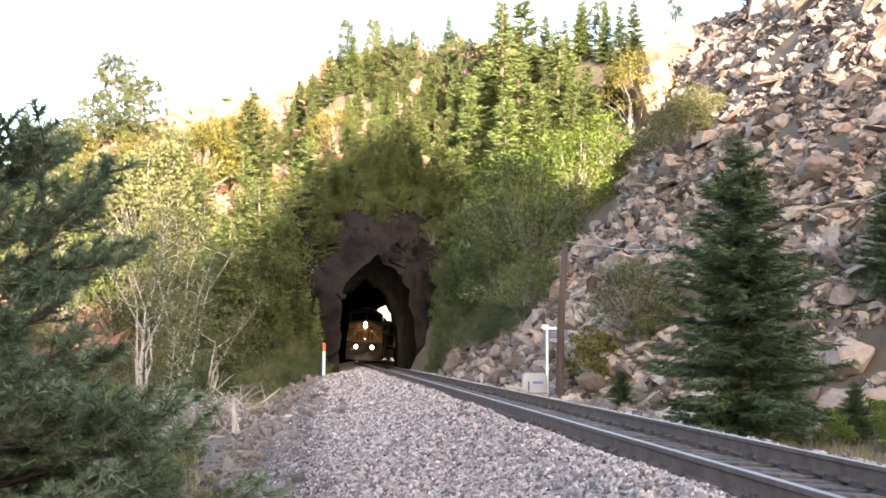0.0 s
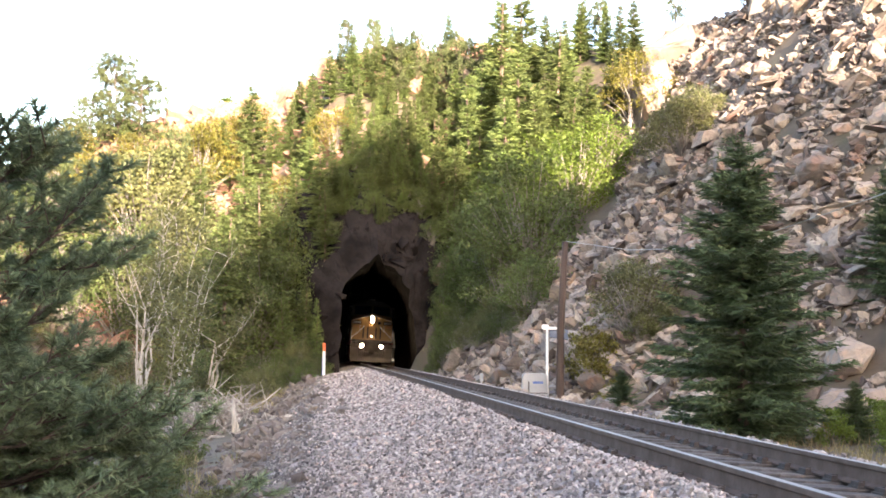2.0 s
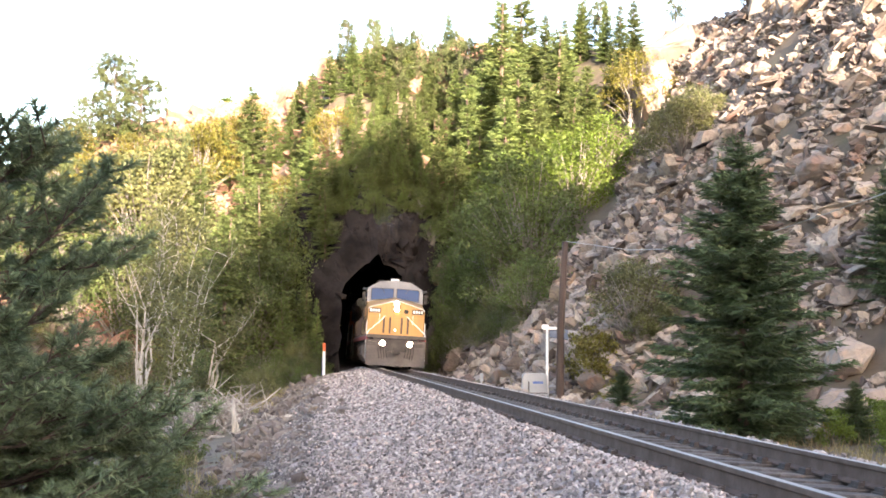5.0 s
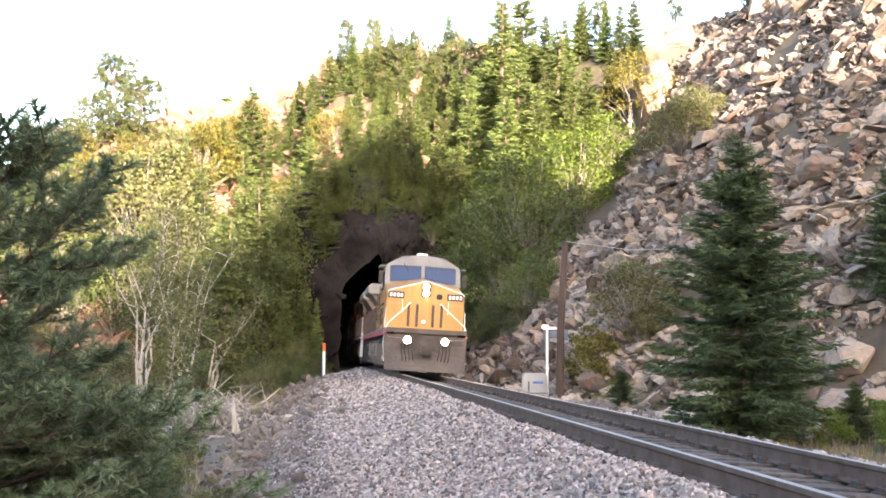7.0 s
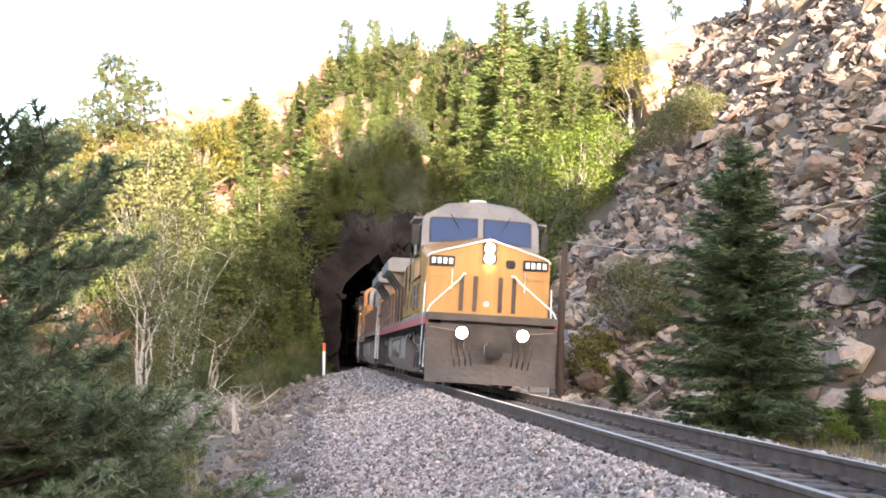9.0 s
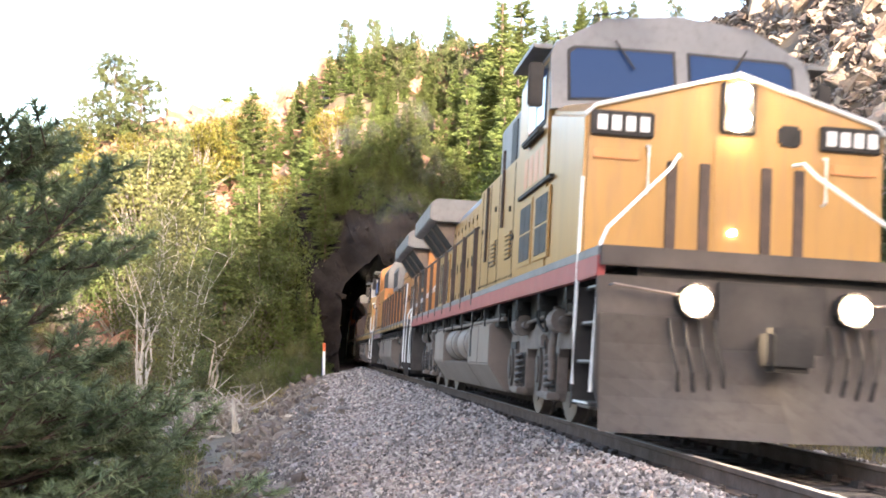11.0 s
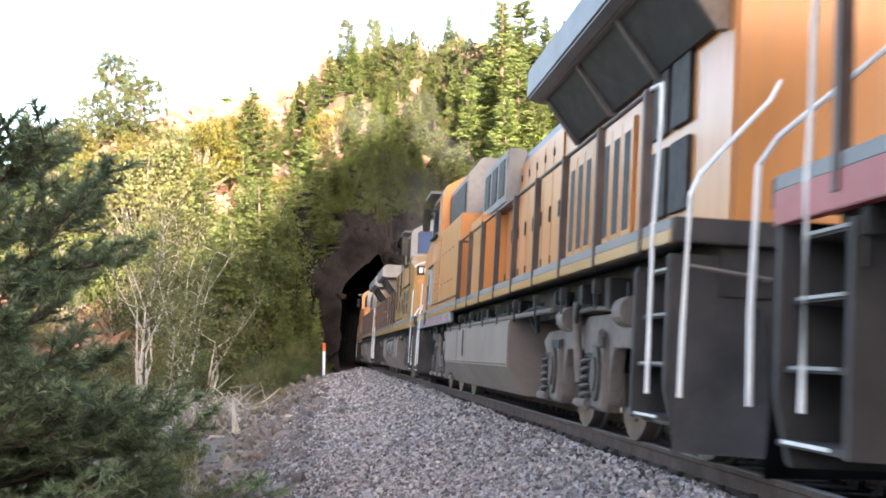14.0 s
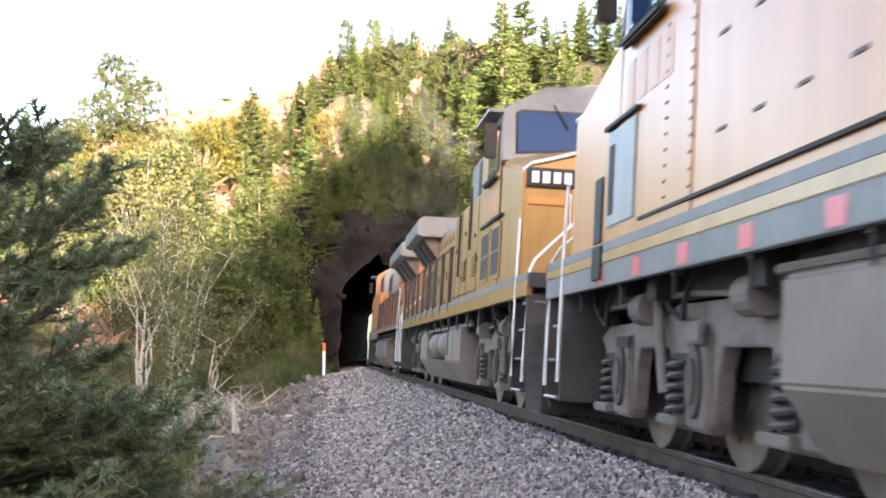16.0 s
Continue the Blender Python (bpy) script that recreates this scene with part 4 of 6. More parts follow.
# ---------------------------------------------------------------- rocks, trees and shrubs
M_FIR = material("fir_needles", [(0.052, 0.074, 0.022), (0.118, 0.148, 0.042), (0.08, 0.108, 0.032)], 0.9, rough=0.7, bump=0, island=0.35, per_object=0.3, trans=0.3)
M_SPRUCE = material("spruce_needles", [(0.038, 0.058, 0.026), (0.085, 0.116, 0.050), (0.058, 0.086, 0.038)], 1.2, rough=0.7, bump=0, island=0.4, trans=0.25)
M_PINE = material("pine_needles", [(0.06, 0.078, 0.028), (0.115, 0.135, 0.05)], 0.9, rough=0.7, bump=0, island=0.35, per_object=0.25, trans=0.3)
M_NEARPINE = material("near_pine_needles", [(0.075, 0.110, 0.055), (0.175, 0.215, 0.115), (0.118, 0.156, 0.08)], 1.5, rough=0.6, bump=0, island=0.45, trans=0.35)
M_LEAF = {
    "green": material("green_leaves", [(0.060, 0.082, 0.022), (0.112, 0.138, 0.042), (0.080, 0.104, 0.03)], 0.8, rough=0.6, bump=0, island=0.45, per_object=0.2, trans=0.4),
    "lime": material("lime_leaves", [(0.085, 0.13, 0.018), (0.14, 0.18, 0.028)], 0.8, rough=0.6, bump=0, island=0.4, per_object=0.15, trans=0.4),
    "willow": material("willow_leaves", [(0.085, 0.095, 0.035), (0.135, 0.135, 0.05), (0.10, 0.105, 0.04)], 0.8, rough=0.6, bump=0, island=0.4, per_object=0.15, trans=0.35),
    "yellow": material("autumn_leaves", [(0.12, 0.115, 0.02), (0.18, 0.155, 0.03), (0.10, 0.11, 0.022)], 0.8, rough=0.6, bump=0, island=0.4, per_object=0.2, trans=0.4),
}
M_RUBBLE = material("bank_rubble", [(0.075, 0.062, 0.053), (0.15, 0.125, 0.108), (0.11, 0.085, 0.068)], 3, bump=0.6, island=0.4)
M_DIRTY = material("dusty_ballast_stone", [(0.085, 0.078, 0.076), (0.175, 0.158, 0.152), (0.125, 0.112, 0.108)], 5, fine=0.4, fine_color=(0.06, 0.055, 0.052), bump=0.4, bump_scale=40, island=0.6)
M_BARK = material("conifer_bark", [(0.07, 0.05, 0.038), (0.14, 0.10, 0.075)], 3, bump=0.6, stretch=(1, 1, 0.3))
M_PALEBARK = material("pale_bark", [(0.23, 0.205, 0.175), (0.36, 0.335, 0.30), (0.17, 0.145, 0.12)], 3, bump=0.3, stretch=(1, 1, 0.4))
M_DEADWOOD = material("dead_grey_wood", [(0.13, 0.11, 0.095), (0.24, 0.21, 0.185)], 4, bump=0.4, stretch=(1, 1, 0.3))
M_GRASS = material("dry_grass", [(0.17, 0.135, 0.07), (0.26, 0.21, 0.11), (0.12, 0.125, 0.04)], 0.7, bump=0, island=0.4, trans=0.3)


def mesh_np(name, V, F, mats, parent=None, label="", smooth=False, mi=None):
    """A mesh from arrays of corners and triangles."""
    me = bpy.data.meshes.new(name)
    V, F = np.asarray(V, np.float32), np.asarray(F, np.int32)
    me.vertices.add(len(V))
    me.vertices.foreach_set("co", V.ravel())
    me.loops.add(F.size)
    me.loops.foreach_set("vertex_index", F.ravel())
    me.polygons.add(len(F))
    me.polygons.foreach_set("loop_start", np.arange(0, F.size, F.shape[1], dtype=np.int32))
    me.polygons.foreach_set("use_smooth", np.full(len(F), smooth))
    for m in mats if isinstance(mats, (list, tuple)) else [mats]:
        me.materials.append(m)
    me.update(calc_edges=True)
    ob = new(name, me)
    ob.parent = parent
    return tagged(ob, label)


def hull_rock(rng, n=16, flat=0.7):
    """An angular broken stone."""
    bm = bmesh.new()
    for _ in range(n):
        p = Vector((rng.uniform(-1, 1), rng.uniform(-1, 1), rng.uniform(-1, 1)))
        m = max(abs(p.x), abs(p.y), abs(p.z))
        p = p / m * rng.uniform(0.75, 1.0) if rng.random() < 0.6 else p.normalized()
        bm.verts.new((p.x, p.y * rng.uniform(0.75, 1), p.z * flat))
    got = bmesh.ops.convex_hull(bm, input=bm.verts)
    bmesh.ops.delete(bm, geom=[g for g in got["geom_interior"] if isinstance(g, bmesh.types.BMVert)], context="VERTS")
    bmesh.ops.triangulate(bm, faces=bm.faces)
    bm.verts.index_update()
    V = np.array([v.co[:] for v in bm.verts])
    F = np.array([[v.index for v in f.verts] for f in bm.faces])
    bm.free()
    return V, F


def turns(rng, n, tilt=180.0):
    """n random turns as matrices."""
    a, b, c = rng.uniform(0, 2 * np.pi, n), np.radians(rng.uniform(-tilt, tilt, n)), np.radians(rng.uniform(-tilt, tilt, n))
    ca, sa, cb, sb, cc, sc = np.cos(a), np.sin(a), np.cos(b), np.sin(b), np.cos(c), np.sin(c)
    o, e = np.zeros(n), np.ones(n)
    Rz = np.stack([ca, -sa, o, sa, ca, o, o, o, e], -1).reshape(n, 3, 3)
    Rx = np.stack([e, o, o, o, cb, -sb, o, sb, cb], -1).reshape(n, 3, 3)
    Ry = np.stack([cc, o, sc, o, e, o, -sc, o, cc], -1).reshape(n, 3, 3)
    return Rz @ Rx @ Ry


def scatter(shapes, P, size, rng, tilt=180.0, stretch=0.35):
    """Joined copies of the shapes at the places P."""
    VV, FF, base = [], [], 0
    pick = rng.integers(0, len(shapes), len(P))
    for k, (V, F) in enumerate(shapes):
        i = np.nonzero(pick == k)[0]
        if not len(i):
            continue
        R = turns(rng, len(i), tilt)
        sc = size[i][:, None] * (1 + rng.uniform(-stretch, stretch, (len(i), 3)))
        W = np.einsum("nij,nvj->nvi", R, V[None] * sc[:, None, :]) + P[i][:, None, :]
        VV.append(W.reshape(-1, 3))
        FF.append((F[None] + base + (np.arange(len(i)) * len(V))[:, None, None]).reshape(-1, 3))
        base += W.shape[0] * W.shape[1]
    return np.concatenate(VV), np.concatenate(FF)


RNG = np.random.default_rng(7)
PR = random.Random(11)
ROCKS = [hull_rock(PR, 10, PR.uniform(0.32, 0.8)) for _ in range(18)]
def chipped(rng, n, flat):
    """A rougher block: a hull whose faces are split and dented."""
    V, F = hull_rock(rng, n, flat)
    V2, F2, mid = V.tolist(), [], {}
    def half(i, j):
        k = (min(i, j), max(i, j))
        if k not in mid:
            p = (V[i] + V[j]) / 2 * rng.uniform(0.84, 1.10)
            mid[k] = len(V2)
            V2.append(p.tolist())
        return mid[k]
    for i, j, k in F.tolist():
        x, y, z = half(i, j), half(j, k), half(k, i)
        F2 += [(i, x, z), (x, j, y), (z, y, k), (x, y, z)]
    return np.array(V2), np.array(F2)


CHIPPED = [chipped(PR, 12, PR.uniform(0.3, 0.7)) for _ in range(16)]
STONES = [hull_rock(PR, 7, PR.uniform(0.6, 0.9)) for _ in range(10)]


def talus_share(x, y, z):
    """1 where the slope is bare broken rock, 0 in the wood."""
    u, w = x / y, (z - EYE_H) / y
    edge = np.interp(w, [-0.02, 0.02, 0.05, 0.08, 0.12, 0.18, 0.25, 0.4], [-0.005, 0.01, 0.05, 0.10, 0.142, 0.157, 0.172, 0.19])
    return np.clip((u - edge) / 0.012, 0, 1)


def build_talus():
    n = 190000
    x, y = RNG.uniform(-1, 36, n), RNG.uniform(26, 86, n)
    d = toe_distance(x, y)
    z = height(x, y)
    keep = (d > np.where(y < 40, -3.2, -1.2)) & (RNG.random(n) < talus_share(x, y, z)) & (x / y < 0.42) & (rough_noise(x, y, 4.0, 55.0) > -0.45)
    x, y, z, d = x[keep], y[keep], z[keep], d[keep]
    # the coarser the lower, with bands of big blocks
    size = 0.09 + RNG.exponential(0.105, len(x)) * (1.15 - np.clip(d, 0, 25) * 0.012)
    size = np.clip(size, 0.09, 0.85)
    P = np.stack([x, y, z + size * 0.15], -1)
    order = np.arange(len(size))[:34000]
    big = size[order] > 0.27
    V, F = scatter(ROCKS, P[order][~big], size[order][~big], RNG, 60, 0.4)
    V2, F2 = scatter(CHIPPED, P[order][big], size[order][big], RNG, 45, 0.4)
    V, F = np.concatenate([V, V2]), np.concatenate([F, F2 + len(V)])
    ob = mesh_np("talus_rocks", V, F, M_ROCK)
    tagged(ob, "slope of broken tan and grey angular rocks", "rock slope", kind="stuff")


build_talus()


def boulder(x, y, r, mat, label, seed, flat=0.75, name="boulder", up=0.35):
    """One big angular block with chipped, bevelled edges."""
    rng = random.Random(seed)
    V, F = hull_rock(rng, 26, flat)
    bm = bmesh.new()
    vs = [bm.verts.new(v) for v in V.tolist()]
    for f in F.tolist():
        bm.faces.new([vs[i] for i in f])
    bmesh.ops.dissolve_limit(bm, angle_limit=radians(9), verts=bm.verts, edges=bm.edges)
    bmesh.ops.bevel(bm, geom=bm.edges[:], offset=0.06, segments=1, affect="EDGES")
    bmesh.ops.triangulate(bm, faces=bm.faces)
    bmesh.ops.subdivide_edges(bm, edges=bm.edges, cuts=1, use_grid_fill=True)
    for v in bm.verts:
        k = noise.fractal(v.co * 1.6 + Vector((seed, 0, 0)), 0.9, 2.0, 4)
        v.co += v.co.normalized() * k * 0.14
    ob = part(name, bm, mat)
    s = r * 1.1
    ob.matrix_basis = Matrix.Translation((x, y, ground_z(x, y) + r * up * flat)) @ Euler((rng.uniform(-.3, .3), rng.uniform(-.3, .3), rng.uniform(0, 6.28))).to_matrix().to_4x4() @ Matrix.Diagonal((s * rng.uniform(.85, 1.2), s * rng.uniform(.85, 1.1), s * rng.uniform(.8, 1.05), 1))
    return tagged(ob, label, "boulder" if name == "boulder" else "rock outcrop", "boulders on the slope" if name == "boulder" else "outcrops on the ridge")


BOULDERS = [
    (10.5, 30.5, 1.9),
    (13.3, 41.5, 1.09),
    (11.7, 34.2, 1.14),
    (9.3, 48.0, 1.03),
    (8.3, 45.0, 0.75),
    (2.9, 52.8, 1.13),
    (5.3, 41.5, 1.09),
    (4.1, 48.5, 0.92),
    (6.0, 50.0, 0.83),
    (17.3, 58.2, 1.11),
    (15.9, 62.8, 0.90),
    (15.4, 48.8, 0.81),
    (15.3, 45.5, 0.65),
    (12.7, 48.8, 0.93),
    (17.4, 71.2, 1.02),
    (13.1, 42.8, 0.81),
    (15.0, 41.2, 0.79),
    (14.4, 52.0, 0.74),
    (16.6, 44.8, 0.75),
    (6.0, 58.5, 0.84),
    (7.3, 51.8, 0.74),
    (2.9, 57.2, 1.09),
    (3.8, 55.0, 0.92),
    (6.0, 41.2, 0.79),
    (12.4, 36.2, 0.78),
    (13.5, 37.2, 0.80),
    (13.2, 39.5, 0.75),
    (8.4, 52.2, 0.75),
    (9.3, 42.8, 0.71),
    (15.8, 42.2, 0.70),
    (13.6, 46.8, 0.78),
    (13.1, 57.2, 0.95),
    (14.7, 71.5, 1.19),
    (14.8, 77.5, 1.11),
    (5.3, 45.5, 0.76),
    (11.3, 34.2, 0.73),
]
for i, (x, y, r) in enumerate(BOULDERS):
    boulder(x, y, r * 0.62, M_BOULDER, "large angular tan boulder on the talus slope", i + 3)
for i in range(50):
    x, y = PR.uniform(2, 30), PR.uniform(30, 78)
    zz = ground_z(x, y)
    if toe_distance(np.array([x]), np.array([y]))[0] > 0 and talus_share(np.array([x]), np.array([y]), np.array([zz]))[0] > 0.9 and x / y < 0.4:
        boulder(x, y, PR.uniform(0.3, 0.6), M_BOULDER, "angular grey-tan block among smaller rocks", 100 + i)
OUTCROPS = [
    (-18.7, 90.2, 1.94),
    (-17.1, 91.8, 1.31),
    (-25.7, 88.5, 2.11),
    (-23.5, 88.2, 1.47),
    (-6.5, 77.5, 2.03),
    (-5.4, 76.8, 1.46),
    (-7.4, 75.2, 2.15),
    (-28.1, 88.0, 1.68),
    (-8.7, 80.0, 1.14),
    (-3.3, 80.2, 1.15),
    (-1.6, 81.8, 0.97),
    (-21.6, 87.2, 1.25),
    (-16.7, 88.0, 1.05),
    (-4.4, 73.5, 1.40),
    (-5.0, 73.2, 1.57),
    (-2.2, 73.0, 1.39),
    (-6.6, 74.5, 1.42),
    (13.9, 76.0, 1.35),
    (15.6, 80.0, 1.50),
    (23.0, 100.0, 1.91),
    (20.1, 73.5, 1.58),
    (18.8, 64.0, 0.92),
]
for i, (x, y, r) in enumerate(OUTCROPS):
    if abs(x - float(centre_x(y)) + 0.35) < 4.8 and y < 78:
        continue
    if x < 4:
        for k in range(3):
            boulder(x + PR.uniform(-0.9, 0.9) * r, y + PR.uniform(-0.5, 0.5) * r, r * PR.uniform(0.28, 0.52), M_CLIFF, "reddish brown weathered rock outcrop on the ridge", 300 + 5 * i + k, 1.0, "rock_outcrop", 0.4)
    else:
        boulder(x, y, r * (1.1 if i < 19 else 0.55), M_BOULDER, "tall pale weathered rock on the skyline", 300 + 5 * i, 1.5, "rock_outcrop", 0.5)


def build_cliff_debris():
    """Broken reddish rock between the trees of the wooded hillside."""
    n = 22000
    x, y = RNG.uniform(-45, 6, n), RNG.uniform(72, 108, n)
    z = height(x, y)
    keep = (toe_distance(x, y) > 1.5) & ((np.abs(x - centre_x(y) + 0.35) > 4.4) | (y > 76.5)) & (RNG.random(n) < 1 - talus_share(x, y, z)) & (rough_noise(x, y, 7.0, 21.0) > np.where(np.abs(x + 5) < 6, -0.15, 0.0))
    x, y, z = x[keep], y[keep], z[keep]
    size = np.clip(0.2 + RNG.exponential(0.35, len(x)), 0.2, 1.8)
    V, F = scatter(ROCKS, np.stack([x, y, z], -1), size, RNG, 50, 0.4)
    tagged(mesh_np("hillside_rocks", V, F, M_CLIFF), "scattered reddish rocks on the wooded hillside", "rocks", kind="stuff")


build_cliff_debris()


def build_portal_rocks():
    """Broken blocks standing out of the rock face over the tunnel mouth."""
    rng = np.random.default_rng(33)
    P = []
    for _ in range(260):
        a, g = rng.uniform(0.05, 3.09), rng.uniform(0.15, 5.0)
        o = 2.25 * abs(math.cos(a)) ** 0.75 * (1 if math.cos(a) > 0 else -1) + g * math.cos(a) * 0.9
        z = -0.6 + 6.9 * math.sin(a) ** 0.8 + g * (0.25 + 0.9 * math.sin(a))
        P.append(beside(PORTAL_S + 0.65 - 0.5 * g - 0.08 * g * g, o + BORE_SHIFT, z))
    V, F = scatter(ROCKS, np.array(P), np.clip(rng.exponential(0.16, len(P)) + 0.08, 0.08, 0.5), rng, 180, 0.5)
    tagged(mesh_np("portal_blocks", V, F, M_SOOT_SHADE), "dark broken blocks over the tunnel mouth", "rocks", kind="stuff")


build_portal_rocks()


def blades(P, D, L, W, rng):
    """Slim triangles that start at P and point along D."""
    n = len(P)
    D = D / np.maximum(np.linalg.norm(D, axis=1, keepdims=True), 1e-6)
    side = np.cross(D, rng.normal(size=(n, 3)))
    side /= np.maximum(np.linalg.norm(side, axis=1, keepdims=True), 1e-6)
    a = P + side * (W / 2)[:, None]
    b = P - side * (W / 2)[:, None]
    c = P + D * L[:, None]
    V = np.stack([a, b, c], 1).reshape(-1, 3)
    return V, np.arange(3 * n).reshape(n, 3)


def kites(P, D, L, W, rng):
    """Four-cornered sprays, widest in the middle."""
    n = len(P)
    D = D / np.maximum(np.linalg.norm(D, axis=1, keepdims=True), 1e-6)
    side = np.cross(D, rng.normal(size=(n, 3)))
    side /= np.maximum(np.linalg.norm(side, axis=1, keepdims=True), 1e-6)
    m = P + D * (L * 0.45)[:, None]
    V = np.stack([P, m + side * (W / 2)[:, None], P + D * L[:, None], m - side * (W / 2)[:, None]], 1).reshape(-1, 3)
    return V, np.arange(4 * n).reshape(n, 4)


def limbs(paths, radii, n=5):
    bm = bmesh.new()
    for pts, (r0, r1) in zip(paths, radii):
        pts = [Vector(p) for p in pts]
        rings = []
        for i, p in enumerate(pts):
            d = (pts[min(i + 1, len(pts) - 1)] - pts[max(i - 1, 0)]).normalized()
            q = d.to_track_quat("Z", "Y")
            r = r0 + (r1 - r0) * i / (len(pts) - 1)
            rings.append([bm.verts.new(p + q @ Vector((r * math.cos(2 * math.pi * k / n), r * math.sin(2 * math.pi * k / n), 0))) for k in range(n)])
        for a, b in zip(rings, rings[1:]):
            for k in range(n):
                bm.faces.new((a[k], a[(k + 1) % n], b[(k + 1) % n], b[k]))
        bm.faces.new(rings[-1])
    return bm


def fir(name, label, seed, mat, spread=0.19, H=10.0, dens=1.0, bare=0.06, leaf=1.0, gap=1.0):
    """A conifer of layered, drooping boughs, 10 m tall."""
    rng = np.random.default_rng(seed)
    t = thing(name, label, "tree", "conifers")
    lean = rng.normal(0, 0.02, 2)
    paths = [[(lean[0] * k * k * H, lean[1] * k * k * H, k * H * 0.99 - (0.5 if k == 0 else 0)) for k in np.linspace(0, 1, 7)]]
    rad = [(0.017 * H, 0.003 * H)]
    P, D, L = [], [], []
    z = bare * H
    while z < H * 0.985:
        f = z / H
        R = spread * H * (1 - f) ** 0.85 * (0.62 + 0.38 * min(1, f / 0.18)) + 0.12
        nb = rng.integers(5, 9)
        a0 = rng.uniform(0, 6.28)
        for b in range(nb):
            a = a0 + 6.283 * b / nb + rng.normal(0, 0.25)
            r = R * rng.uniform(0.55, 1.18)
            droop = rng.uniform(-0.38, -0.08) + 0.5 * f
            zb = z + rng.normal(0, 0.14)
            steps = max(2, int(r / 0.20 * dens))
            u = (np.arange(steps) + rng.uniform(0.3, 1.0)) / steps
            bx, by = np.cos(a) * r * u, np.sin(a) * r * u
            bz = zb + r * (droop * u + 0.16 * u * u)
            if b % 2 == 0 and r > 0.5:
                paths.append([(0, 0, zb), (np.cos(a) * r * 0.5, np.sin(a) * r * 0.5, zb + r * (droop * 0.5 + 0.04)), (np.cos(a) * r * 0.9, np.sin(a) * r * 0.9, zb + r * (droop * 0.9 + 0.13))])
                rad.append((0.02, 0.006))
            for side in (-1.15, -0.8, -0.45, -0.15, 0.15, 0.45, 0.8, 1.15):
                k = len(u)
                P.append(np.stack([bx, by, bz], -1) + rng.normal(0, 0.05, (k, 3)))
                aa = a + side + rng.normal(0, 0.25, k)
                D.append(np.stack([np.cos(aa), np.sin(aa), droop * 0.7 + rng.normal(-0.05, 0.28, k)], -1))
                L.append((0.20 + 0.34 * (1 - u * 0.6) * min(1, r)) * rng.uniform(0.7, 1.25, k))
        z += gap * (0.26 + 0.16 * (1 - f)) * rng.uniform(0.8, 1.2) / dens ** 0.5
    P, D, L = np.concatenate(P), np.concatenate(D), np.concatenate(L) * leaf
    V, F = blades(P, D, L * 1.1, L * 0.24, rng)
    part("trunk", limbs(paths, rad, 4), M_BARK, t, "brown bark trunk and boughs")
    mesh_np("crown", V, F, mat, t)
    return t


def pine(name, label, seed, mat, H=8.0):
    """A rounder, gappy pine: limbs that end in tufts."""
    rng = np.random.default_rng(seed)
    t = thing(name, label, "tree", "conifers")
    bend = rng.normal(0, 0.04, 2)
    paths = [[(bend[0] * k * k * H, bend[1] * k * k * H, k * H - (0.5 if k == 0 else 0)) for k in np.linspace(0, 1, 7)]]
    rad = [(0.02 * H, 0.004 * H)]
    C = []
    for i in range(88):
        f = rng.uniform(0.22, 1.0) if i > 4 else 0.97
        a = rng.uniform(0, 6.28)
        r = H * 0.28 * math.sin(math.pi * min(1, 0.12 + 0.86 * (f - 0.15))) ** 0.7 * rng.uniform(0.35, 1.1)
        c = (bend[0] * f * f * H + r * math.cos(a), bend[1] * f * f * H + r * math.sin(a), f * H + 0.25 * r)
        paths.append([(bend[0] * f * f * H, bend[1] * f * f * H, f * H - 0.15 * r), c])
        rad.append((0.035, 0.01))
        for _ in range(5):
            C.append(np.array(c) + rng.normal(0, 0.34, 3) * (1.1, 1.1, 0.55))
    C = np.repeat(np.array(C), 26, 0)
    D = rng.normal(size=C.shape) + (0, 0, 0.35)
    D /= np.linalg.norm(D, axis=1, keepdims=True)
    L = rng.uniform(0.18, 0.36, len(C))
    V, F = blades(C + D * 0.05, D, L, L * 0.26, rng)
    part("trunk", limbs(paths, rad, 4), M_BARK, t, "brown trunk and limbs")
    mesh_np("crown", V, F, mat, t)
    return t


def shrub(name, label, seed, mat, bark=None, n_clump=34, leaves=100, R=1.0, tall=1.2, leaf=0.085):
    """A bush of many stems: leaves in uneven clumps, 1 m in radius."""
    rng = np.random.default_rng(seed)
    t = thing(name, label, "shrub", "shrubs")
    C, paths, rad = [], [], []
    for i in range(n_clump):
        a, f = rng.uniform(0, 6.28), rng.uniform(0.12, 1) ** 0.8
        prof = math.sin(math.pi * min(1, 0.18 + 0.78 * f)) ** 0.6
        r = R * prof * math.sqrt(rng.uniform(0.1, 1.15))
        c = np.array([r * math.cos(a), r * math.sin(a), f * tall * 1.6 * rng.uniform(0.75, 1.1)])
        C.append(c)
        paths.append([(rng.normal(0, .12), rng.normal(0, .12), -0.3), tuple(c * (0.5, 0.5, 0.55)), tuple(c)])
        rad.append((0.022, 0.005))
    C = np.repeat(np.array(C), leaves, 0)
    P = C + rng.normal(0, 1, C.shape) * (0.13, 0.13, 0.11)
    D = rng.normal(size=P.shape) + (0, 0, -0.2)
    L = rng.uniform(0.6, 1.3, len(P)) * leaf
    V, F = blades(P, D, L * 1.2, L * 0.85, rng)
    part("stem", limbs(paths, rad, 4), bark or M_DEADWOOD, t, "thin grey-brown stems")
    mesh_np("foliage", V, F, mat, t)
    return t


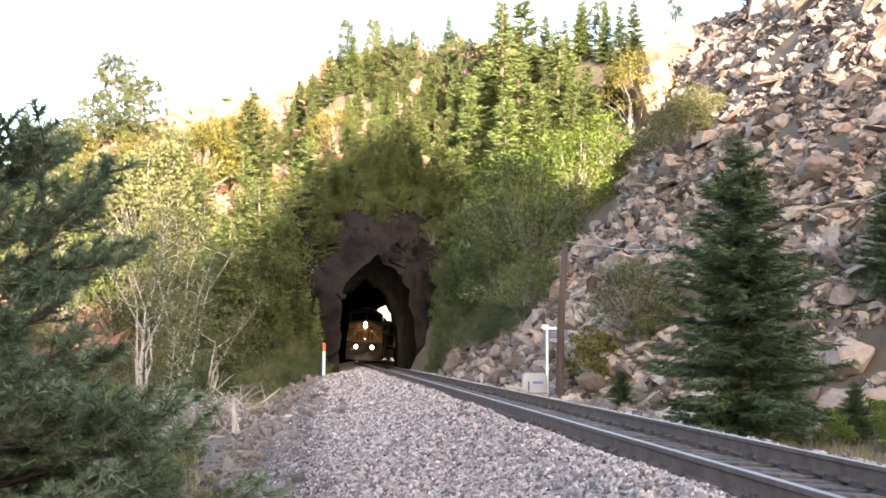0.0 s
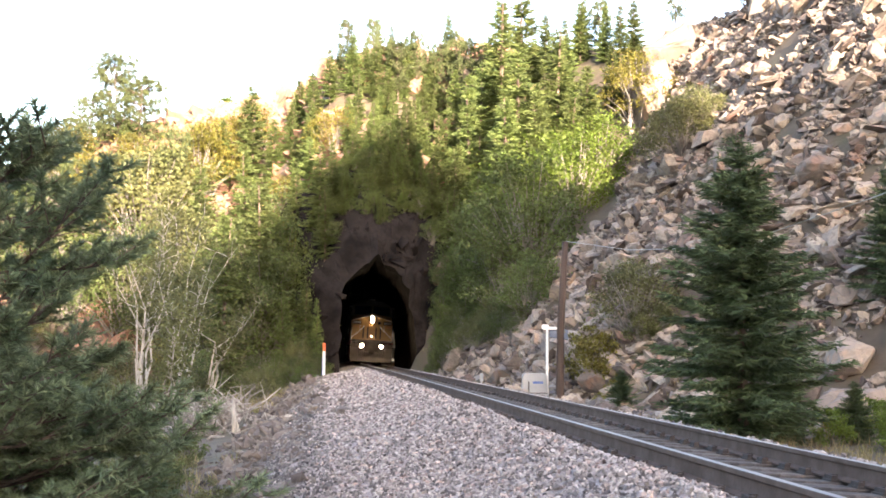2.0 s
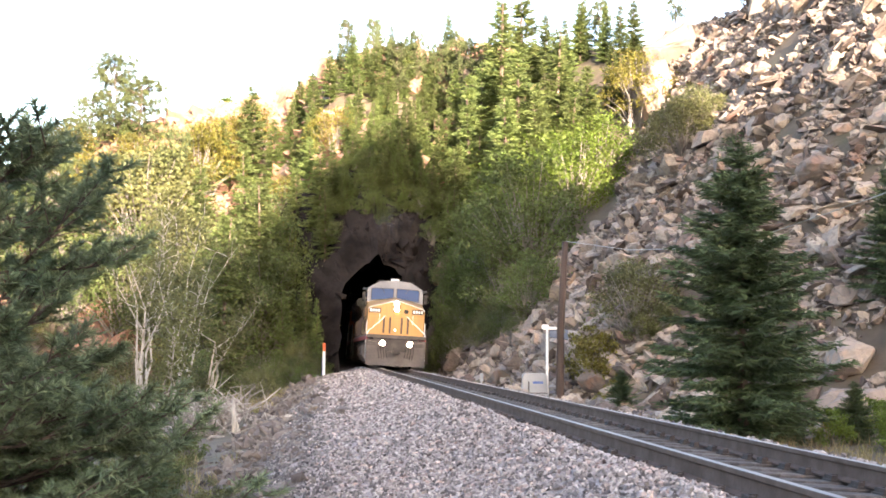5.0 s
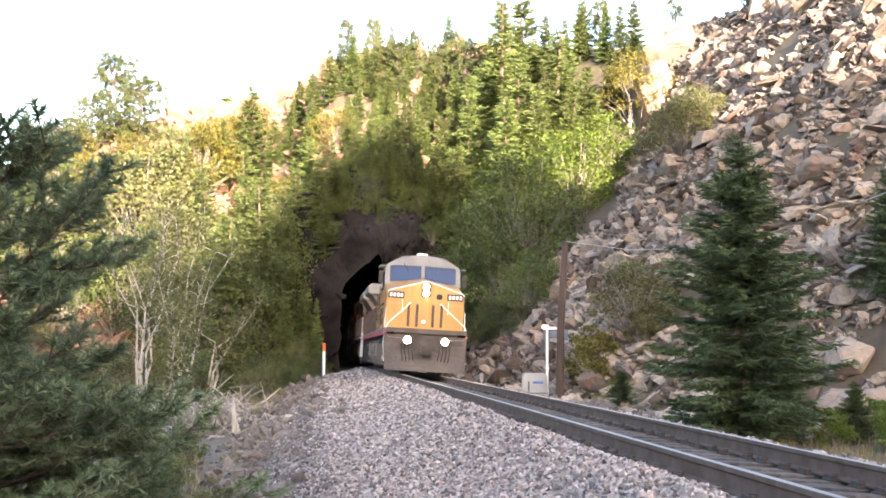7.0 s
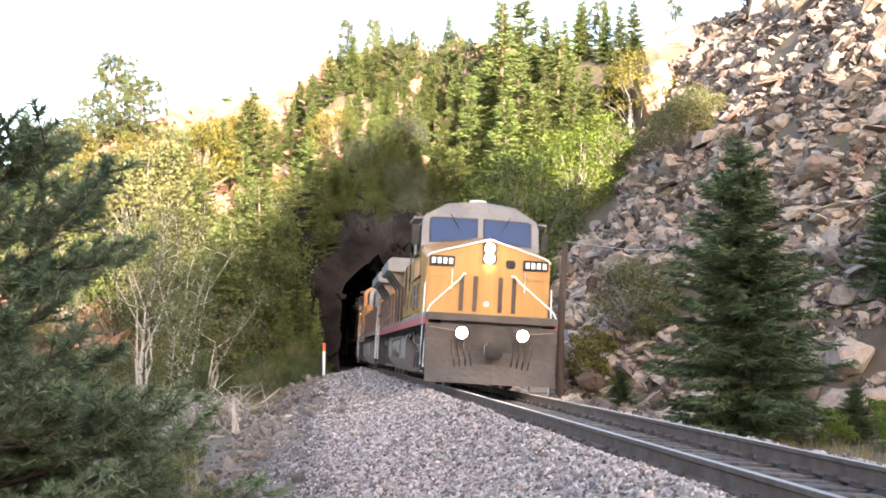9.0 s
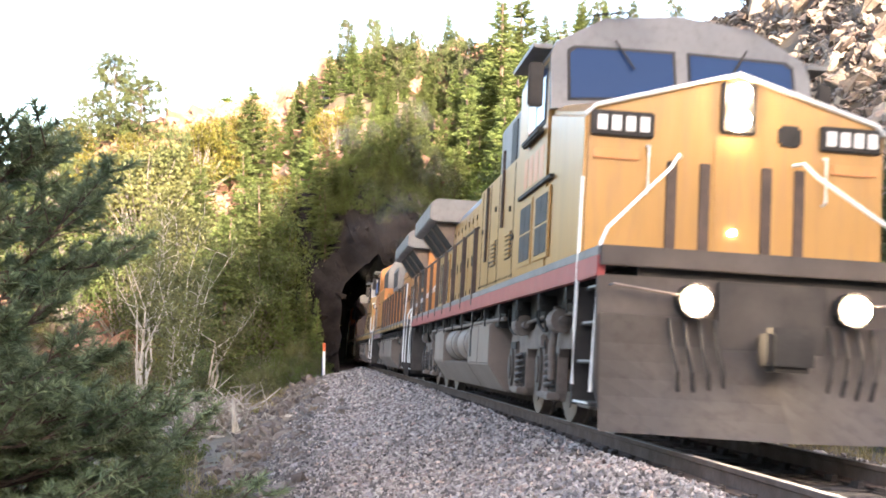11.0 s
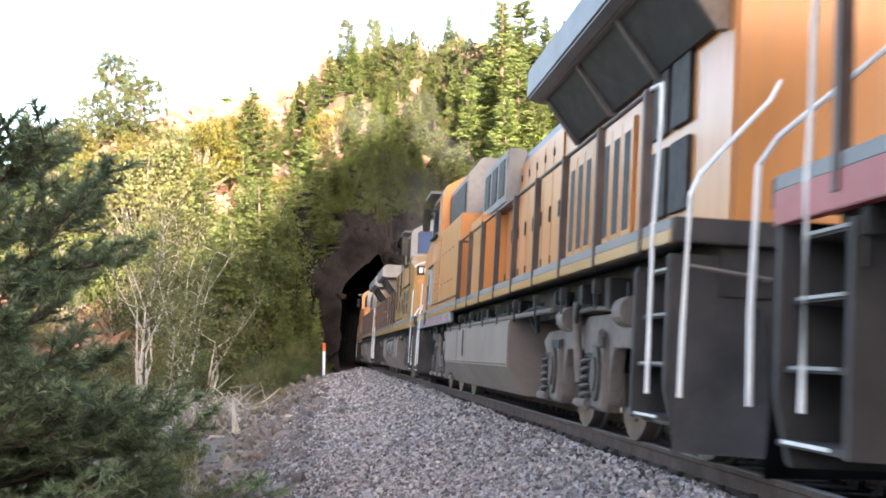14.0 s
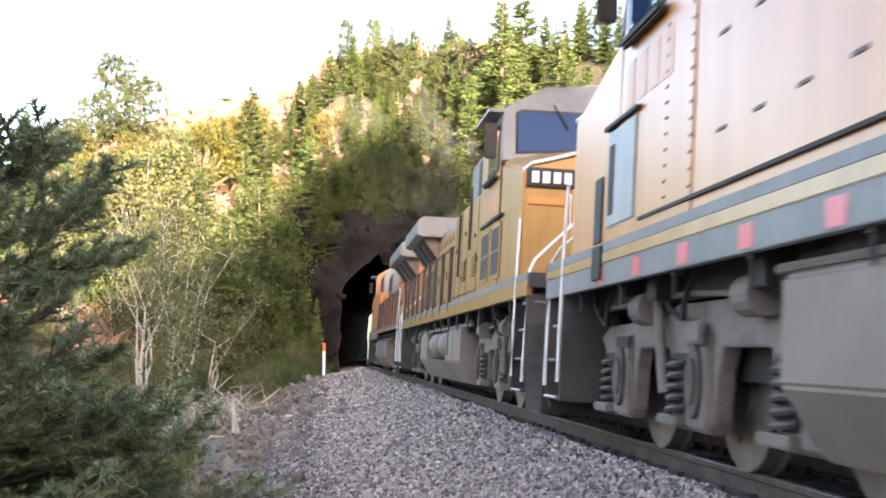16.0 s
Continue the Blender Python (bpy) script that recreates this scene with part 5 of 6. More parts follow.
FIRS = [fir("fir_tree", "green fir tree with layered boughs on the hillside", 20 + k, M_FIR, 0.15 + 0.02 * k, 10.0, 1.15, 0.04, 1.1, 1.35) for k in range(4)]
PINES = [pine("pine_tree", "open-crowned green pine tree on the rocky hillside", 40 + k, M_PINE) for k in range(3)]
BUSH = {k: [shrub("shrub", {"green": "leafy green shrub on the hillside", "lime": "bright lime-green leafy shrub on the slope", "willow": "olive-green willow bush with fine leaves", "yellow": "yellow-green autumn shrub on the slope"}[k], 60 + 7 * i + j, M_LEAF[k]) for j in range(2)] for i, k in enumerate(M_LEAF)}
BIG = {k: [shrub("shrub", {"green": "leafy green shrub on the hillside", "lime": "bright lime-green leafy shrub on the slope", "willow": "olive-green willow bush with fine leaves", "yellow": "yellow-green autumn shrub on the slope"}[k], 160 + 7 * i + j, M_LEAF[k], None, 72, 95, 1.0, 1.2, 0.05) for j in range(2)] for i, k in enumerate(M_LEAF)}

# kind, place, height of the tip over the rails
TREES = [
    ("fir", 9.1, 88.0, 25.6),
    ("fir", 10.8, 90.0, 26.4),
    ("fir", 7.8, 90.0, 26.6),
    ("fir", 13.7, 84.0, 23.1),
    ("fir", 6.8, 88.0, 24.6),
    ("fir", 11.9, 86.0, 24.1),
    ("fir", -6.7, 86.0, 21.9),
    ("fir", -5.0, 85.0, 21.2),
    ("fir", -1.0, 88.0, 22.4),
    ("fir", 0.3, 89.0, 23.1),
    ("fir", 3.9, 80.0, 24.7),
    ("fir", 5.5, 82.0, 25.9),
    ("fir", 4.7, 74.0, 20.1),
    ("fir", 7.5, 78.0, 22.2),
    ("fir", 8.7, 83.0, 23.2),
    ("fir", 9.3, 76.0, 19.5),
    ("fir", 12.7, 84.0, 23.9),
    ("fir", 11.5, 80.0, 20.9),
    ("fir", 3.4, 84.0, 23.5),
    ("fir", 2.5, 80.0, 20.5),
    ("fir", 1.7, 78.0, 19.2),
    ("fir", 5.8, 73.0, 17.4),
    ("fir", 8.0, 74.0, 16.9),
    ("fir", 3.9, 73.0, 16.7),
    ("fir", -3.4, 77.0, 14.6),
    ("fir", -2.4, 79.0, 15.7),
    ("fir", -1.5, 80.0, 16.4),
    ("fir", -0.3, 80.0, 17.0),
    ("fir", 0.6, 80.0, 17.4),
    ("fir", 1.8, 80.0, 17.8),
    ("fir", -3.0, 76.0, 12.6),
    ("fir", -1.8, 76.0, 12.9),
    ("fir", -0.5, 76.0, 13.7),
    ("fir", 0.9, 76.0, 14.0),
    ("fir", 2.4, 77.0, 15.0),
    ("fir", -0.9, 75.0, 11.4),
    ("fir", 0.6, 74.0, 11.2),
    ("fir", 2.0, 75.0, 12.4),
    ("fir", 3.4, 75.0, 15.3),
    ("fir", -4.9, 77.0, 11.6),
    ("fir", -5.8, 76.0, 10.7),
    ("fir", -14.1, 86.0, 20.2),
    ("fir", -10.9, 88.0, 21.1),
    ("fir", -8.7, 76.0, 14.7),
    ("fir", -9.3, 74.0, 12.2),
    ("fir", -11.1, 72.0, 10.9),
    ("fir", -12.6, 68.0, 8.5),
    ("fir", -16.1, 78.0, 13.1),
    ("fir", -12.2, 84.0, 17.3),
    ("fir", -8.4, 86.0, 18.6),
    ("fir", -16.2, 86.0, 17.7),
    ("fir", -7.6, 73.0, 11.0),
    ("fir", -13.3, 79.0, 14.1),
    ("pine", 11.7, 88.0, 27.3),
    ("pine", -18.9, 82.0, 15.9),
    ("pine", -7.3, 88.0, 23.2),
    ("pine", -5.4, 88.0, 24.0),
    ("pine", -3.4, 86.0, 22.3),
    ("pine", -2.1, 88.0, 23.4),
    ("pine", -0.4, 88.0, 23.9),
    ("pine", 0.9, 88.0, 24.7),
    ("pine", 2.0, 86.0, 23.2),
    ("pine", 16.7, 84.0, 26.0),
]
SKYLINE_PINES = [(-25.6, 91.5, 7.9), (-27.6, 91.2, 5.1), (-23.4, 90.0, 6.1)]
BUSHES = [
    ("willow", 11.0, 54.5, 1.75),
    ("willow", 6.9, 42.0, 1.38),
    ("green", 3.1, 66.2, 3.63),
    ("green", 1.2, 65.0, 2.49),
    ("lime", 6.2, 73.5, 3.22),
    ("lime", 7.9, 70.0, 2.69),
    ("lime", 4.2, 76.5, 2.94),
    ("lime", 9.7, 73.2, 2.41),
    ("yellow", 12.8, 76.8, 2.31),
    ("lime", 8.5, 78.2, 2.14),
    ("green", -0.8, 70.5, 2.32),
    ("green", -10.2, 71.5, 3.14),
    ("green", -8.1, 72.2, 2.77),
    ("willow", -20.3, 79.5, 4.36),
    ("willow", -17.4, 75.8, 4.15),
    ("green", -13.5, 74.0, 3.65),
    ("green", -8.5, 73.0, 3.20),
    ("yellow", -17.8, 85.2, 2.80),
    ("green", -6.7, 73.0, 2.40),
    ("green", -11.7, 71.8, 3.15),
    ("yellow", 20.1, 76.2, 1.88),
    ("yellow", -20.2, 82.2, 2.70),
    ("green", -10.3, 75.8, 2.91),
    ("green", -5.7, 73.2, 2.41),
    ("green", -2.9, 72.5, 1.99),
    ("green", -1.5, 72.8, 2.39),
    ("willow", -15.6, 72.5, 3.58),
    ("green", -19.9, 74.5, 3.67),
    ("yellow", 5.3, 41.8, 1.03),
    ("green", -2.3, 73.5, 2.42),
    ("green", -0.5, 75.8, 2.49),
    ("green", -5.1, 73.8, 2.02),
    ("yellow", -23.9, 82.8, 2.72),
    ("yellow", -28.2, 86.0, 2.83),
    ("green", -27.2, 78.8, 3.45),
    ("green", -24.2, 76.8, 3.37),
    ("yellow", -17.1, 87.8, 2.16),
    ("yellow", -14.5, 89.8, 2.21),
    ("yellow", -7.6, 80.5, 1.76),
    ("yellow", -22.8, 87.0, 2.15),
    ("willow", 12.0, 54.8, 1.35),
    ("green", 4.3, 57.5, 1.58),
]


def planted(src, x, y, s, sink=0.1, wide=1.0, turn=None):
    z = ground_z(x, y) - sink * s
    m = Matrix.Translation((x, y, z)) @ Matrix.Rotation(PR.uniform(0, 6.28) if turn is None else turn, 4, "Z") @ Matrix.Diagonal((s * wide, s * wide, s, 1))
    return copy_thing(src, m)


def plant_all():
    for i, (k, x, y, tip) in enumerate(TREES):
        h = max(4.2, tip - ground_z(x, y))
        if k == "fir":
            planted(FIRS[i % 4], x, y, h / 9.7, 0.2, PR.uniform(1.0, 1.25) * (1.2 if h < 6 else 1.0))
        else:
            planted(PINES[i % 3], x, y, h / 7.8, 0.2, PR.uniform(0.55, 0.8))
    for i, (x, y, h) in enumerate(SKYLINE_PINES):
        planted(PINES[i % 3], x, y, h / 8, 0.2, PR.uniform(0.9, 1.15))
    for i, (k, x, y, r) in enumerate(BUSHES):
        off = x - float(centre_x(y))
        if abs(off) < 3.0 + 1.35 * r and y < 76:
            x += math.copysign(3.0 + 1.35 * r, off) - off
        planted((BIG if r > 1.2 else BUSH)[k][i % 2], x, y, r, 0.1, PR.uniform(0.95, 1.25))
    # more of the wood between them
    kinds = ["green", "green", "lime", "yellow", "willow"]
    count = 0
    while count < 75:
        x, y = PR.uniform(-42, 8), PR.uniform(62, 98)
        zz = ground_z(x, y)
        dd = toe_distance(np.array([x]), np.array([y]))[0]
        if abs(x - float(centre_x(y)) + 0.3) < 5.0 and y < 82 or dd < -3 or talus_share(np.array([x]), np.array([y]), np.array([zz]))[0] > 0.1:
            continue
        if x > float(centre_x(y)) - 5 and dd < 0:
            continue
        low = dd < 9
        planted((BIG if low else BUSH)[PR.choice(kinds if low else ["yellow", "green", "yellow", "lime"])][count % 2], x, y, PR.uniform(0.8, 1.7) if low else PR.uniform(0.35, 0.8), 0.1, 1.15)
        count += 1
    count = 0
    while count < 95:
        x, y = (PR.uniform(-44, 12), PR.uniform(74, 92)) if count % 2 else (PR.uniform(-11, 4), PR.uniform(76, 90))
        zz = ground_z(x, y)
        if talus_share(np.array([x]), np.array([y]), np.array([zz]))[0] > 0.05 or toe_distance(np.array([x]), np.array([y]))[0] < 4:
            continue
        planted(FIRS[count % 4], x, y, PR.uniform(0.26, 0.50), 0.2, 1.2)
        count += 1


plant_all()

# the templates themselves stand in the wood too
for i, src in enumerate(FIRS + PINES + [b for k in BUSH.values() for b in k] + [b for k in BIG.values() for b in k]):
    x, y = -34 + 1.3 * i, 84.0 + (i % 3) * 2
    src.matrix_basis = Matrix.Translation((x, y, ground_z(x, y) - 0.3)) @ Matrix.Diagonal((0.6, 0.6, 0.6, 1))

# ---- the dark spruces beside the line
SPRUCE = fir("spruce_tree", "dense dark green spruce beside the track", 91, M_SPRUCE, 0.33, 10.0, 2.1, 0.03, 0.74)
SPRUCE.matrix_basis = Matrix.Translation((6.55, 26.0, -1.3)) @ Matrix.Diagonal((0.80, 0.80, 0.70, 1))
for x, y, s, w in ((13.5, 35.0, 0.62, 1.0), (5.65, 37.5, 0.22, 1.3), (8.2, 28.5, 0.30, 1.1), (9.0, 26.0, 0.2, 1.2)):
    planted(SPRUCE, x, y, s, 0.3, w)
for x, y, s, w, k in ((-7.5, 69.4, 2.3, 0.52, "green"), (-8.3, 68.6, 2.6, 0.6, "willow"), (-7.35, 68.2, 1.5, 0.6, "green"), (-7.6, 70.4, 3.2, 0.42, "green"), (-0.35, 68.4, 1.5, 0.75, "green"),
                      (0.3, 67.6, 2.1, 0.7, "green"), (0.0, 69.2, 2.6, 0.5, "green"), (0.9, 66.0, 1.7, 0.9, "green"), (1.4, 63.6, 1.5, 0.9, "willow"), (0.2, 70.0, 3.0, 0.5, "green"), (2.2, 61.5, 1.5, 1.0, "willow"), (2.9, 63.0, 2.2, 0.9, "willow")):
    planted(BIG[k][0], x, y, s, 0.1, w)
for x, y, s, k in ((0.5, 70.0, 1.5, "green"), (1.2, 71.4, 2.2, "green"), (-8.0, 70.4, 1.6, "green"), (-9.0, 71.0, 2.3, "green"), (-8.2, 72.2, 2.0, "green"), (-6.6, 75.0, 0.9, "green"), (-4.6, 75.2, 0.8, "green"), (-2.6, 75.0, 0.9, "green"), (0.2, 72.8, 1.6, "green"), (-7.4, 76.6, 1.1, "green"), (-5.9, 76.2, 0.9, "willow"), (-4.5, 76.4, 1.1, "green"), (-3.0, 76.2, 0.9, "green"), (-1.7, 75.8, 1.2, "green"), (-0.6, 74.5, 1.1, "green"), (-8.6, 75.0, 1.3, "green"), (-5.2, 79.0, 1.0, "yellow"), (-3.4, 78.6, 1.0, "green"), (1.2, 67.5, 1.9, "green"), (2.6, 64.5, 1.8, "willow"), (3.0, 61.0, 1.9, "green"), (4.4, 60.0, 2.0, "green"), (1.6, 71.5, 2.0, "green"), (3.6, 57.0, 1.3, "green"), (-9.6, 68.0, 2.0, "green"), (-7.9, 68.8, 1.5, "green"), (-8.4, 66.5, 1.4, "willow"), (0.9, 69.0, 1.3, "green"), (1.9, 66.5, 1.1, "green"), (0.2, 70.6, 1.0, "green"), (2.4, 63.0, 1.2, "green"), (-7.6, 70.4, 1.2, "green"), (-8.6, 69.4, 1.6, "green"), (8.3, 25.5, 0.75, "lime"), (9.7, 27.0, 0.9, "lime"), (10.6, 28.2, 0.8, "lime"), (9.0, 27.6, 0.6, "yellow"), (9.2, 24.0, 0.8, "lime"), (5.3, 40.0, 0.55, "yellow"), (5.9, 40.5, 0.6, "yellow"), (7.0, 41.5, 1.0, "willow"), (7.7, 41.0, 0.9, "willow")):
    planted((BIG if s > 1.0 else BUSH)[k][0], x, y, s)
for i, (x, y, h, w) in enumerate(((-7.35, 69.3, 8.0, 0.8), (-8.1, 69.9, 10.0, 0.9), (-9.2, 69.0, 9.0, 1.0), (-0.1, 69.0, 7.0, 0.8), (0.6, 69.6, 9.0, 0.9), (1.5, 68.6, 8.0, 1.0))):
    planted(FIRS[i % 4], x, y, h / 10, 0.1, w)
# ---- the wood that closes in over the tunnel mouth, rooted on the rock face
_rock = bpy.data.objects["portal_rock"].data
ROCK_TREE = BVHTree.FromPolygons([v.co.copy() for v in _rock.vertices], [tuple(p.vertices) for p in _rock.polygons])


def on_rock(src, x, y, s, wide=1.0):
    hit = ROCK_TREE.ray_cast(Vector((x, y, 40.0)), Vector((0, 0, -1)))[0]
    z = ground_z(x, y)
    if hit is not None and hit.z > z and hit.z > 5.0:
        z = hit.z
    m = Matrix.Translation((x, y, z - 0.15 * s)) @ Matrix.Rotation(PR.uniform(0, 6.28), 4, "Z") @ Matrix.Diagonal((s * wide, s * wide, s, 1))
    return copy_thing(src, m)


for i, (x, y, h) in enumerate(((-3.4, 75.2, 4.2), (-2.5, 74.6, 4.6), (-1.6, 75.4, 5.2), (-0.7, 74.3, 5.0), (0.3, 73.6, 5.2), (-2.9, 77.5, 5.0), (-1.8, 78.0, 5.4), (-0.8, 77.4, 5.0), (0.4, 77.2, 5.5),
                              (-2.2, 80.6, 4.6), (-0.9, 81.2, 4.4), (0.5, 80.4, 5.0), (-7.1, 71.2, 7.4), (-7.6, 72.6, 8.6), (-6.9, 73.6, 5.0), (-6.0, 75.8, 2.6), (-4.4, 78.0, 3.2))):
    on_rock(FIRS[i % 4], x, y, h / 10, 1.35)
for i, (x, y, s, k) in enumerate(((-6.4, 74.4, 0.9, "green"), (-5.6, 75.2, 0.8, "green"), (-4.8, 75.6, 0.8, "green"), (-4.0, 75.4, 0.9, "green"), (-3.2, 74.4, 0.9, "green"), (-2.3, 73.8, 1.0, "green"), (-1.5, 73.4, 1.1, "green"),
                                 (-0.7, 72.8, 1.2, "green"), (0.0, 72.0, 1.3, "green"), (-5.2, 76.6, 0.8, "green"), (-3.6, 76.8, 1.0, "green"), (-2.4, 76.2, 1.0, "green"), (-1.2, 76.4, 1.1, "green"), (0.0, 75.6, 1.2, "green"),
                                 (-6.9, 69.8, 1.0, "green"), (-7.4, 68.6, 1.3, "willow"), (-7.2, 67.2, 1.1, "willow"), (-7.6, 65.6, 1.2, "green"), (-6.9, 71.8, 1.4, "green"), (0.4, 69.6, 1.1, "green"), (0.2, 71.2, 1.5, "green"))):
    on_rock((BIG if s > 1.0 else BUSH)[k][i % 2], x, y, s, 1.1)
# ---- scrub and young firs clinging to the ledges above the mouth
ledge = 0
while ledge < 150:
    x, z = PR.uniform(-6.6, 1.2), PR.uniform(7.6, 16.5)
    hit = ROCK_TREE.ray_cast(Vector((x, 55.0, z)), Vector((0, 1, 0)))[0]
    if hit is None or z < 8.9 + 0.4 * math.sin(x * 2.1):
        ledge += 0.1
        continue
    if PR.random() < 0.32:
        src, s = FIRS[int(ledge) % 4], PR.uniform(0.24, 0.42)
    else:
        src, s = BUSH["green"][int(ledge) % 2], PR.uniform(0.45, 0.85)
    copy_thing(src, Matrix.Translation((x, hit.y + 0.05, z - 0.2 * s)) @ Matrix.Rotation(PR.uniform(0, 6.28), 4, "Z") @ Matrix.Diagonal((s * 1.2, s * 1.2, s, 1)))
    ledge += 1
# ---- shrubs down the bank on the river side
for x, y, s, k in ((-2.3, 12.4, 0.40, "willow"), (-2.1, 11.2, 0.36, "green"), (-2.5, 13.4, 0.42, "willow"), (-2.95, 12.6, 0.64, "willow"), (-3.35, 13.6, 0.72, "green"), (-2.55, 11.7, 0.50, "willow"), (-3.9, 14.4, 0.8, "willow"), (-2.3, 10.9, 0.42, "green"), (-3.0, 13.0, 0.42, "green"), (-2.55, 10.9, 0.34, "willow"), (-2.45, 11.6, 0.3, "green"), (-2.8, 12.2, 0.36, "willow"), (-2.3, 10.3, 0.28, "green"), (-3.5, 14.2, 0.5, "willow"), (-3.7, 15.2, 0.5, "green"), (-3.9, 16.4, 0.5, "willow"), (-2.6, 11.6, 0.3, "willow"), (-4.2, 18.6, 0.5, "green"), (-4.9, 21.5, 0.6, "willow"), (-5.4, 25.0, 0.7, "green"), (-3.3, 13.6, 0.5, "willow"), (-3.9, 14.6, 0.6, "green"), (-4.4, 17.2, 0.7, "willow"), (-2.7, 12.4, 0.33, "green"), (-4.7, 20.0, 0.55, "willow"), (-5.3, 18.0, 0.7, "green"), (-4.3, 15.5, 0.5, "green"), (-6.0, 23.0, 0.8, "willow"), (-7.2, 28.0, 0.9, "green"), (-9.0, 33.0, 1.2, "green"),
                   (-11.5, 40.0, 1.6, "willow"), (-13.5, 44.0, 2.0, "green"), (-9.5, 46.0, 1.5, "willow"), (-10.5, 52.0, 1.9, "green"), (-8.6, 56.0, 1.5, "willow"), (-12.0, 57.0, 2.2, "willow"),
                   (-15.5, 52.0, 2.6, "willow"), (-18.5, 58.0, 3.0, "willow"), (-9.6, 62.0, 1.8, "green"), (-8.2, 66.0, 1.5, "green"), (-13.5, 64.0, 2.6, "green"), (-22.0, 64.0, 3.2, "green"), (-8.0, 36.0, 0.6, "willow"), (-16.0, 62.0, 3.0, "willow"), (-19.5, 47.0, 2.4, "green")):
    planted((BIG if s > 1.2 else BUSH)[k][int(abs(x) * 10) % 2], x, y, s, 0.15, 1.1)


def birch(x, y, h, seed):
    """A slender pale-stemmed tree, several stems from one root, thin foliage."""
    rng = np.random.default_rng(seed)
    t = thing("birch_tree", "slender pale-stemmed birch with thin olive leaves", "tree", "birches on the bank")
    paths, rad, C = [], [], []
    for k in range(4):
        a, out = rng.uniform(0, 6.28), rng.uniform(0.10, 0.42)
        top = np.array([math.cos(a) * out * h, math.sin(a) * out * h, h * rng.uniform(0.7, 1.0)])
        pts = [np.array([rng.normal(0, .15), rng.normal(0, .15), -0.4])]
        for u in (0.25, 0.5, 0.75, 1.0):
            pts.append(top * (u ** 1.3, u ** 1.3, u) + rng.normal(0, 0.24, 3))
        paths.append([tuple(p) for p in pts])
        rad.append((0.062, 0.010))
        for j in range(13):
            u = rng.uniform(0.32, 1)
            i0 = min(3, int(u * 4))
            p = pts[i0] + (pts[i0 + 1] - pts[i0]) * (u * 4 - i0)
            e = p + np.array([rng.normal(0, 0.5), rng.normal(0, 0.5), rng.uniform(0.2, 0.8)]) * h * 0.10
            paths.append([tuple(p), tuple((p + e) / 2 + rng.normal(0, .06, 3)), tuple(e)])
            rad.append((0.024, 0.006))
            if u > 0.45:
                C += [e, (p + e) / 2]
    C = np.repeat(np.array(C), 26, 0)
    P = C + rng.normal(0, 0.32, C.shape)
    L = rng.uniform(0.08, 0.16, len(P))
    V, F = kites(P, rng.normal(size=P.shape), L, L * 0.65, rng)
    part("trunk", limbs(paths, rad, 6), M_PALEBARK, t, "pale grey-white stems")
    mesh_np("foliage", V, F, M_LEAF["willow"], t)
    t.matrix_basis = Matrix.Translation((x, y, ground_z(x, y)))
    return t


for k, (x, y, h) in enumerate(((-9.1, 46.5, 5.2), (-11.2, 50.0, 8.2), (-9.9, 44.0, 4.2), (-13.2, 53.0, 9.6), (-14.4, 56.0, 10.5))):
    birch(x, y, h, 500 + k)


def dead_branches():
    """Grey dead limbs lying on the bank, each its own thing, and a broken stump."""
    rng = np.random.default_rng(77)
    for k in range(76):
        x = rng.normal(-6.9, 0.75)
        y = rng.uniform(31, 37)
        z = ground_z(x, y)
        a, l = rng.uniform(0, 6.28), rng.uniform(0.7, 2.4)
        pts = [Vector((0, 0, -0.1))]
        for j in range(4):
            pts.append(pts[-1] + Vector((math.cos(a) * l / 4, math.sin(a) * l / 4, rng.uniform(-0.02, 0.45))) + Vector(rng.normal(0, 0.08, 3)))
        ps, rd = [pts], [(0.06, 0.016)]
        for j in (1, 2, 3):
            ps.append([pts[j], pts[j] + Vector(rng.normal(0, 0.2, 3)) + Vector((0, 0, 0.15)), pts[j] + Vector(rng.normal(0, 0.3, 3)) + Vector((0, 0, 0.3))])
            rd.append((0.026, 0.008))
        ob = part("dead_branch", limbs(ps, rd, 5), M_PALEBARK if k % 2 == 0 else M_DEADWOOD)
        ob.matrix_basis = Matrix.Translation((x, y, z))
        tagged(ob, "dead bleached branch lying on the bank", "branch", "dead branches")
    bm = limbs([[(0, 0, -0.2), (0.02, 0, 0.5), (-0.03, 0.02, 1.15)], [(0.05, 0, -0.2), (0.12, 0, 0.3), (0.2, 0.05, 0.0)], [(0.03, 0, 0.6), (0.16, 0.02, 0.2), (0.22, 0, -0.1)]], [(0.10, 0.03), (0.05, 0.03), (0.04, 0.03)], 7)
    ob = part("stump", bm, M_PALEBARK)
    ob.matrix_basis = Matrix.Translation((-5.4, 31.0, ground_z(-5.4, 31.0) - 0.1))
    tagged(ob, "splintered bleached stump on the bank", "stump")


dead_branches()


